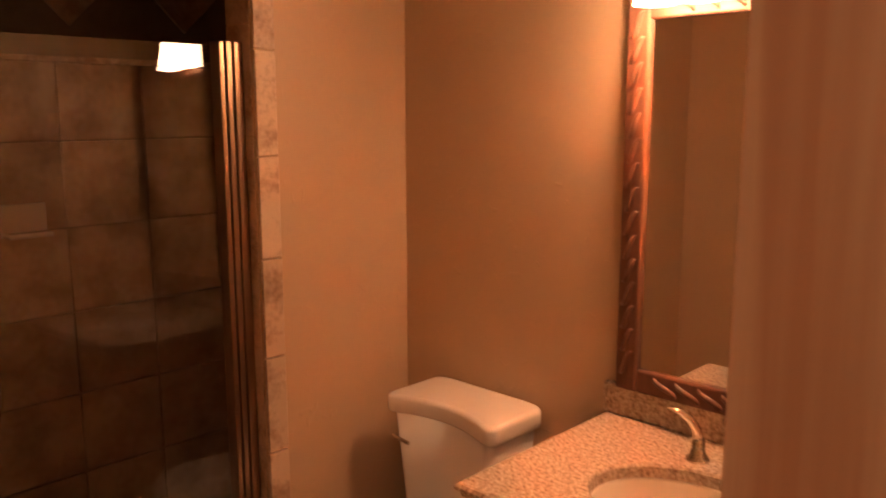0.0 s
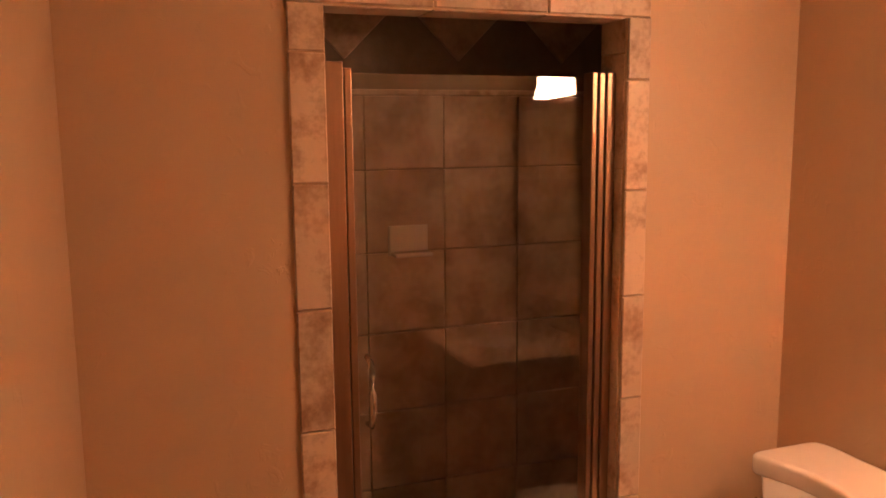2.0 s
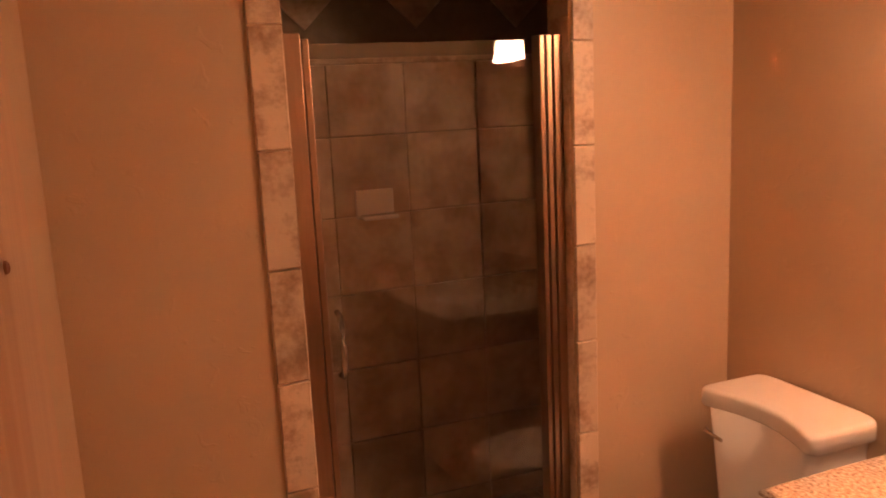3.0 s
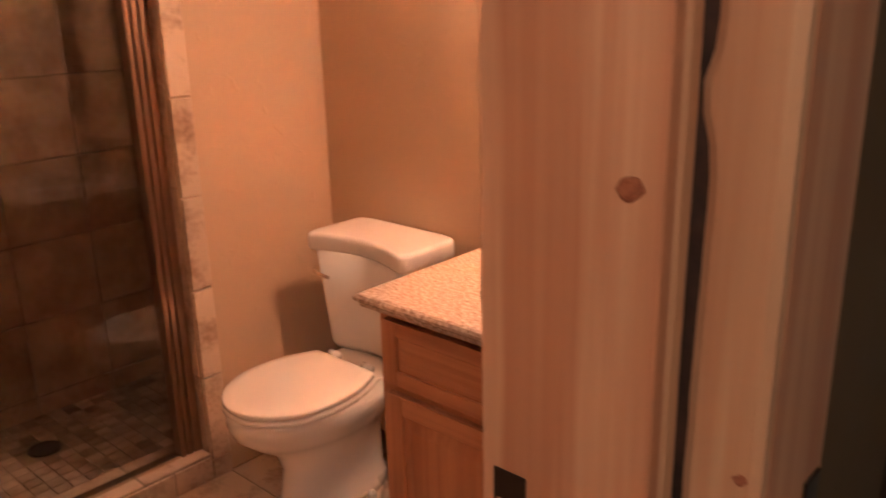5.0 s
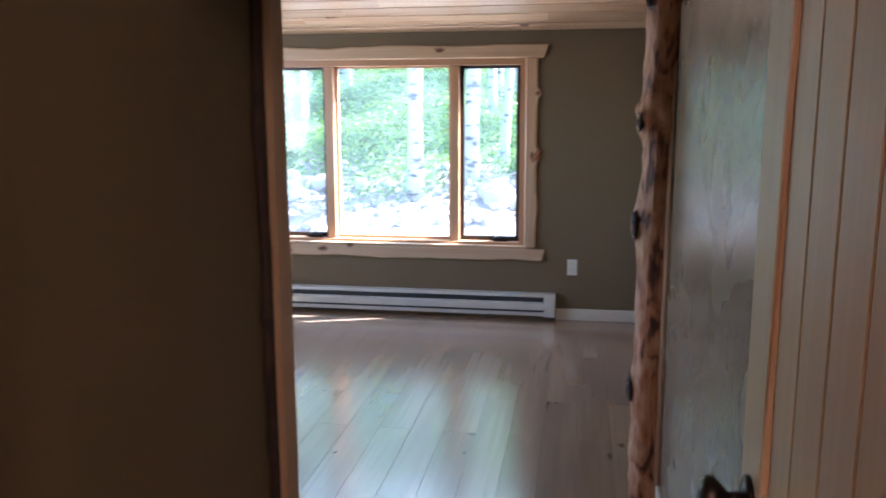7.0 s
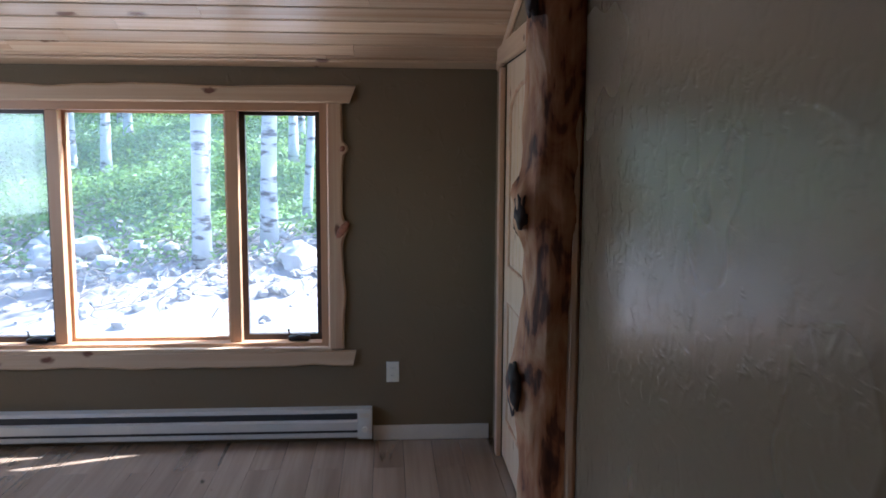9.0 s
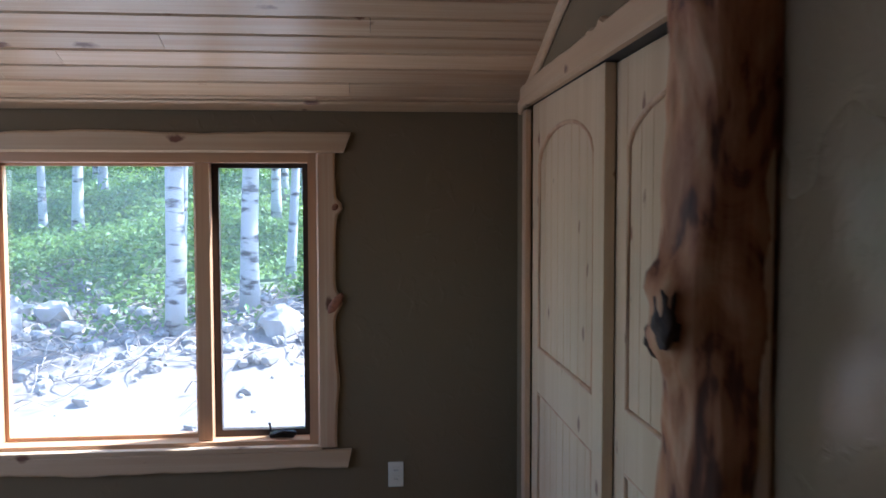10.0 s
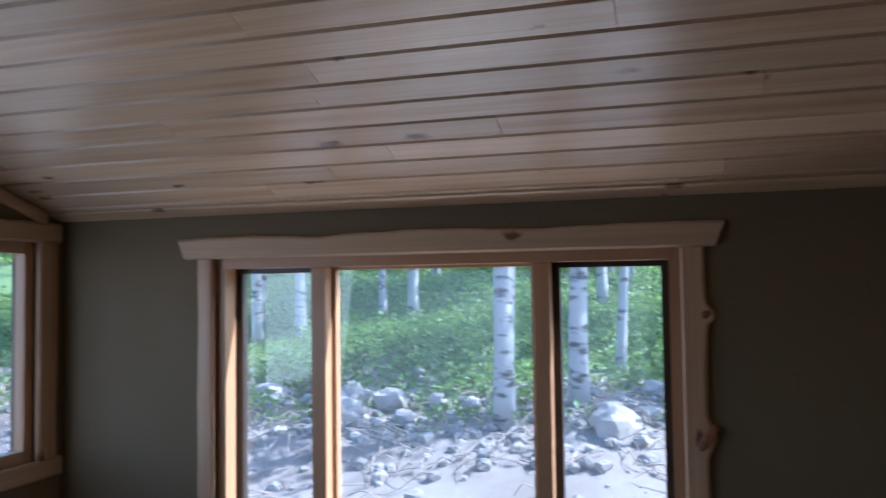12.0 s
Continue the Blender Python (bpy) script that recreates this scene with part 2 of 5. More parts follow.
def peeling_bark():
    """Half-peeled log: tan and rust inner bark in torn patches, with dark outer bark left between."""
    m = bpy.data.materials.new("peeled_bark")
    m.use_nodes = True
    n, l = m.node_tree.nodes, m.node_tree.links
    p = n["Principled BSDF"]
    p.inputs["Roughness"].default_value = 0.62
    tc = n.new("ShaderNodeTexCoord")

    def field(stretch, scale, detail, bend):
        mp = n.new("ShaderNodeMapping")
        mp.inputs["Scale"].default_value = stretch
        l.new(tc.outputs["Object"], mp.inputs[0])
        t = n.new("ShaderNodeTexNoise")
        t.inputs["Scale"].default_value, t.inputs["Detail"].default_value, t.inputs["Distortion"].default_value = scale, detail, bend
        l.new(mp.outputs[0], t.inputs["Vector"])
        return t.outputs[0]

    patch = field((1.5, 1.5, 0.7), 8, 7, 1.1)
    fibre = field((9, 9, 0.8), 9, 5, 0.3)
    both = n.new("ShaderNodeMath")
    both.operation = "MULTIPLY_ADD"
    both.inputs[1].default_value = 0.28
    l.new(fibre, both.inputs[0])
    l.new(patch, both.inputs[2])
    ramp = n.new("ShaderNodeValToRGB")
    e = ramp.color_ramp.elements
    e[0].position, e[0].color = 0.47, (0.055, 0.020, 0.011, 1)
    e[1].position, e[1].color = 0.78, (0.56, 0.33, 0.18, 1)
    for at, c in ((0.54, (0.14, 0.05, 0.022, 1)), (0.575, (0.33, 0.125, 0.05, 1)), (0.66, (0.45, 0.205, 0.09, 1))):
        k = e.new(at)
        k.color = c
    l.new(both.outputs[0], ramp.inputs[0])
    l.new(ramp.outputs[0], p.inputs["Base Color"])
    b = n.new("ShaderNodeBump")
    b.inputs["Strength"].default_value, b.inputs["Distance"].default_value = 0.9, 0.008
    l.new(both.outputs[0], b.inputs["Height"])
    l.new(b.outputs[0], p.inputs["Normal"])
    return m


WALL = paint("olive_tan_paint", (0.162, 0.114, 0.057), 0.8, 0.4)
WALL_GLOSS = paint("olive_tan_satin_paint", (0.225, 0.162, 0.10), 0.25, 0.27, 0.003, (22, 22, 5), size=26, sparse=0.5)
BATH = paint("tan_bath_paint", (0.54, 0.375, 0.235), 0.45, 0.32, 0.005, size=17, sparse=0.61)
CEILPAINT = paint("white_ceiling_paint", (0.7, 0.66, 0.58), 0.8, 0.4)
PINE_X = wood("pine_x", (0.55, 0.39, 0.235), (0.42, 0.25, 0.13), 0)
PINE_Y = wood("pine_y", (0.55, 0.39, 0.235), (0.42, 0.25, 0.13), 1)
PINE_Z = wood("pine_z", (0.55, 0.37, 0.22), (0.42, 0.215, 0.11), 2, knots=0.14, streak=0.8, band=(0.46, 0.58))
JAMB_Z = wood("jamb_pine_z", (0.58, 0.36, 0.215), (0.43, 0.205, 0.105), 2, knots=0.05, streak=0.9, band=(0.47, 0.55), grain=0.75)
DOORPINE = wood("door_pine", (0.58, 0.435, 0.27), (0.46, 0.30, 0.16), 2, knots=0.85, rough=0.5, grain=0.7, streak=0.5, knot_cells=(4.6, 8.0), knot_col=(0.20, 0.085, 0.045))
CEILPINE = wood("ceiling_pine", (0.60, 0.44, 0.285), (0.44, 0.27, 0.15), 1, isl=0.16, knots=0.34, rough=0.27, knot_cells=(3.6, 8.0), streak=0.85, band=(0.5, 0.66), knot_col=(0.16, 0.07, 0.035))
CABINET_Z = wood("hickory_z", (0.50, 0.23, 0.10), (0.24, 0.08, 0.035), 2, knots=0.15, rough=0.35)
CABINET_Y = wood("hickory_y", (0.50, 0.23, 0.10), (0.24, 0.08, 0.035), 1, knots=0.15, rough=0.35)
MIRRORWOOD = wood("carved_wood", (0.17, 0.075, 0.046), (0.09, 0.035, 0.02), 2, knots=0, rough=0.38)
BARK = peeling_bark()
BARKDARK = mat("dark_bark", (0.06, 0.03, 0.02), 0.7, var=1.0, scale=20, dark=(0.015, 0.01, 0.008), bump=1.0, bscale=60)
PLANK = wood("laminate", (0.27, 0.185, 0.12), (0.15, 0.095, 0.058), 0, rough=0.19, knots=0.10, knot_col=(0.09, 0.055, 0.035), rand=0.09, grain=0.45)
PLANK.node_tree.nodes["Principled BSDF"].inputs["Coat Weight"].default_value = 1.0
PLANK.node_tree.nodes["Principled BSDF"].inputs["Coat Roughness"].default_value = 0.23
GAP = mat("dark_joint", (0.09, 0.07, 0.05), 0.9)
TILE = mat("travertine_tile", (0.60, 0.455, 0.325), 0.4, var=0.9, scale=9, lo=0.66, hi=0.9, dark=(0.30, 0.185, 0.115), bump=0.25, bscale=40, rand=0.16)
SLATE = mat("shower_tile", (0.62, 0.455, 0.32), 0.4, var=0.9, scale=8, lo=0.55, hi=0.9, dark=(0.36, 0.24, 0.16), bump=0.3, bscale=30, rand=0.13)
MOSAIC = mat("mosaic_tile", (0.66, 0.50, 0.37), 0.45, var=0.8, scale=6, dark=(0.18, 0.12, 0.08), isl=0.25)
GROUT = mat("grout", (0.33, 0.26, 0.19), 0.9, var=0.5, scale=20)
CERAMIC = mat("white_china", (0.80, 0.74, 0.66), 0.12, coat=0.3)
GRANITE = mat("speckled_granite", (0.62, 0.52, 0.41), 0.2, var=1.0, scale=110, dark=(0.24, 0.15, 0.10), lo=0.55, hi=0.9)
BRONZE = mat("brushed_bronze", (0.42, 0.28, 0.20), 0.3, metal=1.0, var=0.3, scale=20, stretch=(8, 8, 0.5))
NICKEL = mat("brushed_nickel", (0.62, 0.55, 0.47), 0.25, metal=1.0)
DARKMETAL = mat("oil_rubbed_bronze", (0.035, 0.028, 0.024), 0.35, metal=0.7)
WHITEMETAL = mat("white_enamel", (0.62, 0.59, 0.52), 0.35, var=0.2)
DARKFIN = mat("dark_fins", (0.03, 0.03, 0.03), 0.6)
PLASTIC = mat("ivory_plastic", (0.70, 0.65, 0.53), 0.35)
SASHDARK = mat("dark_brown_sash", (0.035, 0.022, 0.016), 0.4)
FIRFRAME = wood("fir_frame", (0.50, 0.29, 0.15), (0.38, 0.19, 0.09), 2, knots=0, rough=0.35)
FIRFRAME_Y = wood("fir_frame_y", (0.50, 0.29, 0.15), (0.38, 0.19, 0.09), 1, knots=0, rough=0.35)
PANE = glass("window_glass", veil=0.022)
SHOWERGLASS = glass("shower_glass", (0.95, 0.94, 0.92), veil=0.008)
MIRROR = mat("mirror", (0.86, 0.85, 0.82), 0.02, metal=1.0)
SHADE = lit("amber_glass_shade", (1.0, 0.56, 0.30), 14.0)
BULB = lit("frosted_bulb", (1.0, 0.54, 0.30), 52.0)
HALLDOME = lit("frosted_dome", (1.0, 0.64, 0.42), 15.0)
CLEARBAG = glass("clear_plastic", (0.9, 0.9, 0.9), 0.15)
WHITETRIM = mat("cream_base_paint", (0.62, 0.55, 0.44), 0.45, var=0.2)
SOIL = mat("pale_soil", (0.26, 0.23, 0.20), 0.95, var=0.9, scale=1.4, dark=(0.17, 0.13, 0.10), bump=1.0, bscale=9)
ROCK = mat("pale_rock", (0.31, 0.29, 0.26), 0.9, var=0.8, scale=3, dark=(0.22, 0.19, 0.16), bump=1.0, bscale=12, isl=0.25)
ROCK_O = mat("boulder_rock", (0.42, 0.38, 0.33), 0.9, var=0.8, scale=3, dark=(0.24, 0.21, 0.18), bump=1.0, bscale=12)
TWIG = mat("dry_twigs", (0.33, 0.27, 0.21), 0.9, isl=0.4)


def leafy(name, col, isl):
    """Thin leaves that let some light through."""
    m = mat(name, col, 0.5, isl=isl)
    n, l = m.node_tree.nodes, m.node_tree.links
    t, mx = n.new("ShaderNodeBsdfTranslucent"), n.new("ShaderNodeMixShader")
    t.inputs[0].default_value = (col[0] * 1.6, col[1] * 1.5, col[2], 1)
    mx.inputs[0].default_value = 0.45
    l.new(n["Principled BSDF"].outputs[0], mx.inputs[1])
    l.new(t.outputs[0], mx.inputs[2])
    l.new(mx.outputs[0], n["Material Output"].inputs[0])
    return m


LEAF = leafy("green_leaves", (0.145, 0.228, 0.07), 0.7)
LEAF2 = leafy("aspen_leaves", (0.12, 0.20, 0.045), 0.4)
ASPEN = aspen_bark()


def grow(m, green):
    """Moss and low plants cover the soil up the slope."""
    n, l = m.node_tree.nodes, m.node_tree.links
    p = n["Principled BSDF"]
    old = p.inputs["Base Color"].links[0].from_socket
    sx, ad, rg_, mx, t = n.new("ShaderNodeSeparateXYZ"), n.new("ShaderNodeMath"), n.new("ShaderNodeMapRange"), n.new("ShaderNodeMix"), n.new("ShaderNodeTexNoise")
    tc = n.new("ShaderNodeTexCoord")
    l.new(tc.outputs["Object"], sx.inputs[0])
    l.new(tc.outputs["Object"], t.inputs["Vector"])
    t.inputs["Scale"].default_value, t.inputs["Detail"].default_value = 0.9, 5
    ad.operation = "MULTIPLY_ADD"
    ad.inputs[1].default_value = 5.0
    l.new(t.outputs[0], ad.inputs[0])
    l.new(sx.outputs[0], ad.inputs[2])
    rg_.inputs[1].default_value, rg_.inputs[2].default_value = 14.8, 16.2
    l.new(ad.outputs[0], rg_.inputs[0])
    mx.data_type = "RGBA"
    mx.inputs[7].default_value = (*green, 1)
    l.new(rg_.outputs[0], mx.inputs[0])
    l.new(old, mx.inputs[6])
    l.new(mx.outputs[2], p.inputs["Base Color"])


grow(SOIL, (0.13, 0.20, 0.06))
ROOF = mat("roof_shingle", (0.08, 0.075, 0.07), 0.9, var=0.5, scale=10)


# ---- building helpers ----
def obj(name, bm, m, smooth=False):
    me = bpy.data.meshes.new(name)
    bmesh.ops.recalc_face_normals(bm, faces=bm.faces)
    if smooth:
        for f in bm.faces:
            f.smooth = True
    bm.to_mesh(me)
    bm.free()
    me.materials.append(m)
    return new(name, me)


def part(name, bm, m, parent, label="", smooth=False):
    ob = obj(name, bm, m, smooth)
    ob.parent = parent
    return tagged(ob, label)


def thing(name, label, category, at=(0, 0, 0), group=""):
    e = new(name)
    e.location = at
    e.empty_display_size = 0.1
    tagged(e, label, category, group)
    return e


def structure(name, bm, m, label, category, smooth=False):
    return tagged(obj(name, bm, m, smooth), label, category, kind="structure")


def box(bm, x0, x1, y0, y1, z0, z1, bevel=0.0, m=None, seg=2):
    vs = [bm.verts.new((x, y, z)) for x in (x0, x1) for y in (y0, y1) for z in (z0, z1)]
    q = [(0, 1, 3, 2), (4, 6, 7, 5), (0, 4, 5, 1), (2, 3, 7, 6), (0, 2, 6, 4), (1, 5, 7, 3)]
    fs = [bm.faces.new([vs[i] for i in f]) for f in q]
    if bevel:
        es = list({e for f in fs for e in f.edges})
        r = bmesh.ops.bevel(bm, geom=es, offset=bevel, segments=seg, affect="EDGES", profile=0.5)
        vs = list({v for f in r["faces"] for v in f.verts} | {v for v in vs if v.is_valid})
    if m is not None:
        bmesh.ops.transform(bm, matrix=m, verts=[v for v in vs if v.is_valid])
    return bm


def B(*a, **k):
    return box(bmesh.new(), *a, **k)


def cyl(bm, r, z0, z1, m=None, n=16, r2=None):
    g = bmesh.ops.create_cone(bm, cap_ends=True, segments=n, radius1=r, radius2=r if r2 is None else r2, depth=z1 - z0)
    t = Matrix.Translation((0, 0, (z0 + z1) / 2))
    bmesh.ops.transform(bm, matrix=(m @ t) if m is not None else t, verts=g["verts"])
    return bm


def lathe(bm, prof, n=24, m=None, sx=1.0, sy=1.0):
    """Turns a profile of (radius, height) round z."""
    rings = []
    for r, z in prof:
        rings.append([bm.verts.new((r * sx * math.cos(a), r * sy * math.sin(a), z)) for a in (i * math.tau / n for i in range(n))])
    for a, b in zip(rings, rings[1:]):
        for i in range(n):
            bm.faces.new((a[i], a[(i + 1) % n], b[(i + 1) % n], b[i]))
    for ring in (rings[0], rings[-1]):
        bm.faces.new(ring)
    if m is not None:
        bmesh.ops.transform(bm, matrix=m, verts=[v for r in rings for v in r])
    return bm


def loft(bm, rings, cap=True):
    """Joins rings of points, each with the same count."""
    vr = [[bm.verts.new(p) for p in r] for r in rings]
    k = len(vr[0])
    for a, b in zip(vr, vr[1:]):
        for i in range(k):
            bm.faces.new((a[i], a[(i + 1) % k], b[(i + 1) % k], b[i]))
    if cap:
        bm.faces.new(vr[0])
        bm.faces.new(vr[-1])
    return bm


def tube(bm, pts, radii, n=10):
    """A round rod along a list of points."""
    rings = []
    pts = [Vector(p) for p in pts]
    for i, p in enumerate(pts):
        d = (pts[min(i + 1, len(pts) - 1)] - pts[max(i - 1, 0)]).normalized()
        q = d.to_track_quat("Z", "Y")
        r = radii[i] if isinstance(radii, (list, tuple)) else radii
        rings.append([p + q @ Vector((r * math.cos(a), r * math.sin(a), 0)) for a in (j * math.tau / n for j in range(n))])
    return loft(bm, rings)


def wobble(u, seed, amp):
    return amp * (noise.noise(Vector((u * 2.3, seed, 0))) + 0.5 * noise.noise(Vector((u * 6.1, seed, 4))) + 0.2 * noise.noise(Vector((u * 19, seed, 9))))


def live_board(m, length, w0, w1, thick, seed, lo=0.0, hi=0.0, knots=(), flare=(0, 0)):
    """A board along u, from w0 to w1 across, with natural edges (lo, hi: their waviness) and knots that bulge the hi edge."""
    rings = []
    k = max(10, int(length / 0.025))
    for i in range(k + 1):
        u = length * i / k
        a = w0 + wobble(u, seed, lo)
        b = w1 + wobble(u, seed + 7, hi)
        for ku, kr, kh in knots:
            b += kh * math.exp(-((u - ku) / kr) ** 2)
        e = 0.006
        du0 = flare[0] if i == 0 else (flare[1] if i == k else 0)
        rows = ((a, 0), (a, thick * 0.7), (a + e * 1.5, thick), (b - e * 2, thick), (b - e * 0.5, thick * 0.75), (b, thick * 0.35), (b - e, 0))
        rings.append([m @ Vector((u + du0 * (v - w0) / (w1 - w0), v, t)) for v, t in rows])
    return loft(bmesh.new(), rings)


def axes(origin, u, v, w):
    """The matrix that lays local u, v, w along three world directions."""
    mm = Matrix.Identity(4)
    for i, d in enumerate((u, v, w)):
        for j in range(3):
            mm[j][i] = d[j]
    for j in range(3):
        mm[j][3] = origin[j]
    return mm


def tile_grid(parent, name, m, u0, u1, v0, v1, du, dv, place, thick, gap=0.004, offset=0.0, bevel=0.003, hole=None, shift=(0, 0)):
    """Lays tiles as pieces of their own, cut at the edges; place(u0, u1, v0, v1) gives a box's bounds. Alike tiles share a mesh."""
    cache = {}
    i0, i1 = math.floor((u0 - shift[0]) / du) - 1, math.ceil((u1 - shift[0]) / du) + 1
    j0, j1 = math.floor((v0 - shift[1]) / dv), math.ceil((v1 - shift[1]) / dv)
    for j in range(j0, j1):
        for i in range(i0, i1):
            s = shift[0] + (offset * du if j % 2 else 0)
            a0, a1 = max(u0, s + i * du + gap / 2), min(u1, s + (i + 1) * du - gap / 2)
            b0, b1 = max(v0, shift[1] + j * dv + gap / 2), min(v1, shift[1] + (j + 1) * dv - gap / 2)
            if a1 - a0 < 0.015 or b1 - b0 < 0.012 or (hole and hole((a0 + a1) / 2, (b0 + b1) / 2)):
                continue
            x0, x1, y0, y1, z0, z1 = place(a0, a1, b0, b1)
            c = Vector(((x0 + x1) / 2, (y0 + y1) / 2, (z0 + z1) / 2))
            key = (round(a1 - a0, 3), round(b1 - b0, 3))
            if key not in cache:
                bm = B(x0 - c.x, x1 - c.x, y0 - c.y, y1 - c.y, z0 - c.z, z1 - c.z, bevel=min(bevel, thick * 0.3), seg=1)
                me = bpy.data.meshes.new(name)
                bmesh.ops.recalc_face_normals(bm, faces=bm.faces)
                bm.to_mesh(me)
                bm.free()
                me.materials.append(m)
                cache[key] = me
            o = new(name, cache[key])
            o.parent = parent
            o.location = c


# ---- the plan ----
XV, XL, YB, YH, YD = 0.51, -1.46, -1.71, -1.865, -1.82     # bath: vanity wall, far wall, door wall inside, on the hall side and on the entry side
XD0, XD1 = -0.64, -0.50                         # bedroom door wall, hall face and room face
XE, XW, YN = 0.63, 4.955, 0.69                  # bedroom: wall to the bath, window wall, north wall
YSH, YC, XB = -2.74, -2.93, 2.33                # entry wall, closet front, end of the entry wall
SLOPE, XR, ZR = 0.333, 1.2, 3.305               # ceiling pitch, where it levels out and its height there


def zc(x):
    return min(ZR, 2.055 + SLOPE * (XW - x))


# ---- large structure ----
bm = bmesh.new()
for b in ((XL, -0.887, 0, 0.12, 0, 2.44), (-0.071, XV, 0, 0.12, 0, 2.44), (-0.887, -0.071, 0, 0.12, 2.0, 2.44)):
    box(bm, *b)
wall_shower = structure("wall_shower", bm, BATH, "tan textured plaster wall round the tiled shower opening", "wall")
structure("wall_bath_east", B(XV, XE, YB, 1.0, 0, 2.44), BATH, "tan trowelled plaster wall behind toilet and vanity", "wall")
structure("wall_bath_west", B(XL - 0.12, XL, YB, 1.0, 0, 2.44), BATH, "tan trowelled plaster bathroom wall", "wall")
bm = bmesh.new()
for b in ((-2.6, -1.365, YB - 0.06, YB, 0, 2.44), (-0.697, XV, YB - 0.06, YB, 0, 2.44), (-1.365, -0.697, YB - 0.06, YB, 2.03, 2.44)):
    box(bm, *b)
structure("wall_bath_south", bm, BATH, "tan plaster wall with the bathroom doorway", "wall")
bm = bmesh.new()
for b in ((-2.6, -1.365, YH, YB - 0.06, 0, 2.44), (-0.697, XD1, YH, YB - 0.06, 0, ZR), (XD1, XE, YD, YB - 0.06, 0, ZR), (-1.365, -0.697, YH, YB - 0.06, 2.03, 2.44)):
    box(bm, *b)
structure("wall_entry_north", bm, WALL, "dark olive tan painted wall of the bedroom entry", "wall")
structure("wall_bedroom_west", B(XE, XE + 0.02, YD, YN, 0, ZR), WALL, "olive tan painted bedroom wall", "wall")
bm = bmesh.new()
for b in ((XD0, XD1, -3.1, -2.70, 0, ZR), (XD0, XD1, -1.945, YH, 0, ZR), (XD0, XD1, -2.70, -1.945, 2.05, ZR)):
    box(bm, *b)
structure("wall_bedroom_door", bm, WALL, "olive tan painted wall with the bedroom doorway", "wall")
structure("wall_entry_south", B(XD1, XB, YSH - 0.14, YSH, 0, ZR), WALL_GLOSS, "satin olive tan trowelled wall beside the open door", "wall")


def slope_wall(bm, y0, y1, x0, x1, z0):
    xs = [x0] + ([XR] if x0 < XR < x1 else []) + [x1]
    ring = [(x0, z0), (x1, z0)] + [(x, zc(x)) for x in reversed(xs)]
    loft(bm, [[(x, y, z) for x, z in ring] for y in (y0, y1)])


bm = bmesh.new()
slope_wall(bm, YC - 0.12, YC, XB, XW, 2.12)
box(bm, 4.74, XW, YC - 0.12, YC, 0, 2.12)
box(bm, XB - 0.1, XB, YC - 0.12, YSH - 0.14, 0, ZR - 0.4)
structure("wall_closet_front", bm, WALL, "olive tan wall over the closet doors", "wall")
bm = bmesh.new()
box(bm, XB - 0.1, XW, -3.7, -3.6, 0, 2.5)
box(bm, XB - 0.1, XB, -3.6, YC - 0.12, 0, 2.5)
box(bm, XB - 0.1, XW, -3.6, YC - 0.12, 2.4, 2.5)
structure("wall_closet_inside", bm, WALL, "plain walls inside the closet", "wall")
bm = bmesh.new()
for b in ((XW, 5.12, -3.7, -2.02, -0.6, 2.05), (XW, 5.12, -0.10, YN + 0.14, -0.6, 2.05), (XW, 5.12, -2.02, -0.10, -0.6, 0.50), (XW, 5.12, -2.02, -0.10, 1.87, 2.05)):
    box(bm, *b)
structure("wall_window", bm, WALL, "olive tan painted wall with the wide window", "wall")
bm = bmesh.new()
box(bm, XE, 2.0, YN, YN + 0.14, -0.6, 2.55)
box(bm, 4.81, XW, YN, YN + 0.14, -0.6, 2.055)
box(bm, 2.0, 4.81, YN, YN + 0.14, -0.6, 1.0)
box(bm, 2.0, 4.81, YN, YN + 0.14, 1.95, 2.1)
ring = [(XE, 2.55), (2.0, 2.55), (2.0, 2.1), (4.81, 2.1), (XW, 2.055), (XR, ZR), (XE, ZR)]
loft(bm, [[(x, y, z) for x, z in ring] for y in (YN, YN + 0.14)])
structure("wall_north", bm, WALL, "olive tan painted gable wall with a second window", "wall")
bm = bmesh.new()
box(bm, -2.72, -2.6, -3.2, YB, 0, 2.44)
box(bm, -2.6, XD0, -3.22, -3.1, 0, 2.44)
structure("wall_hall", bm, WALL, "plain olive tan hall walls", "wall")
bm = bmesh.new()
box(bm, XL - 0.12, XE, 1.0, 1.1, 0, 2.44)
structure("wall_shower_back", bm, GROUT, "backing wall of the shower", "wall")

structure("ceiling_bath", B(XL - 0.12, XE, YB - 0.06, 1.1, 2.44, 2.52), CEILPAINT, "painted bathroom ceiling", "ceiling")
structure("ceiling_hall", B(-2.72, XD0, -3.22, YB - 0.06, 2.44, 2.52), CEILPAINT, "painted hall ceiling", "ceiling")
structure("ceiling_flat", B(XD0, XR, -3.1, YN + 0.14, ZR, ZR + 0.1), CEILPAINT, "upper level ceiling beyond the pitched boards", "ceiling")

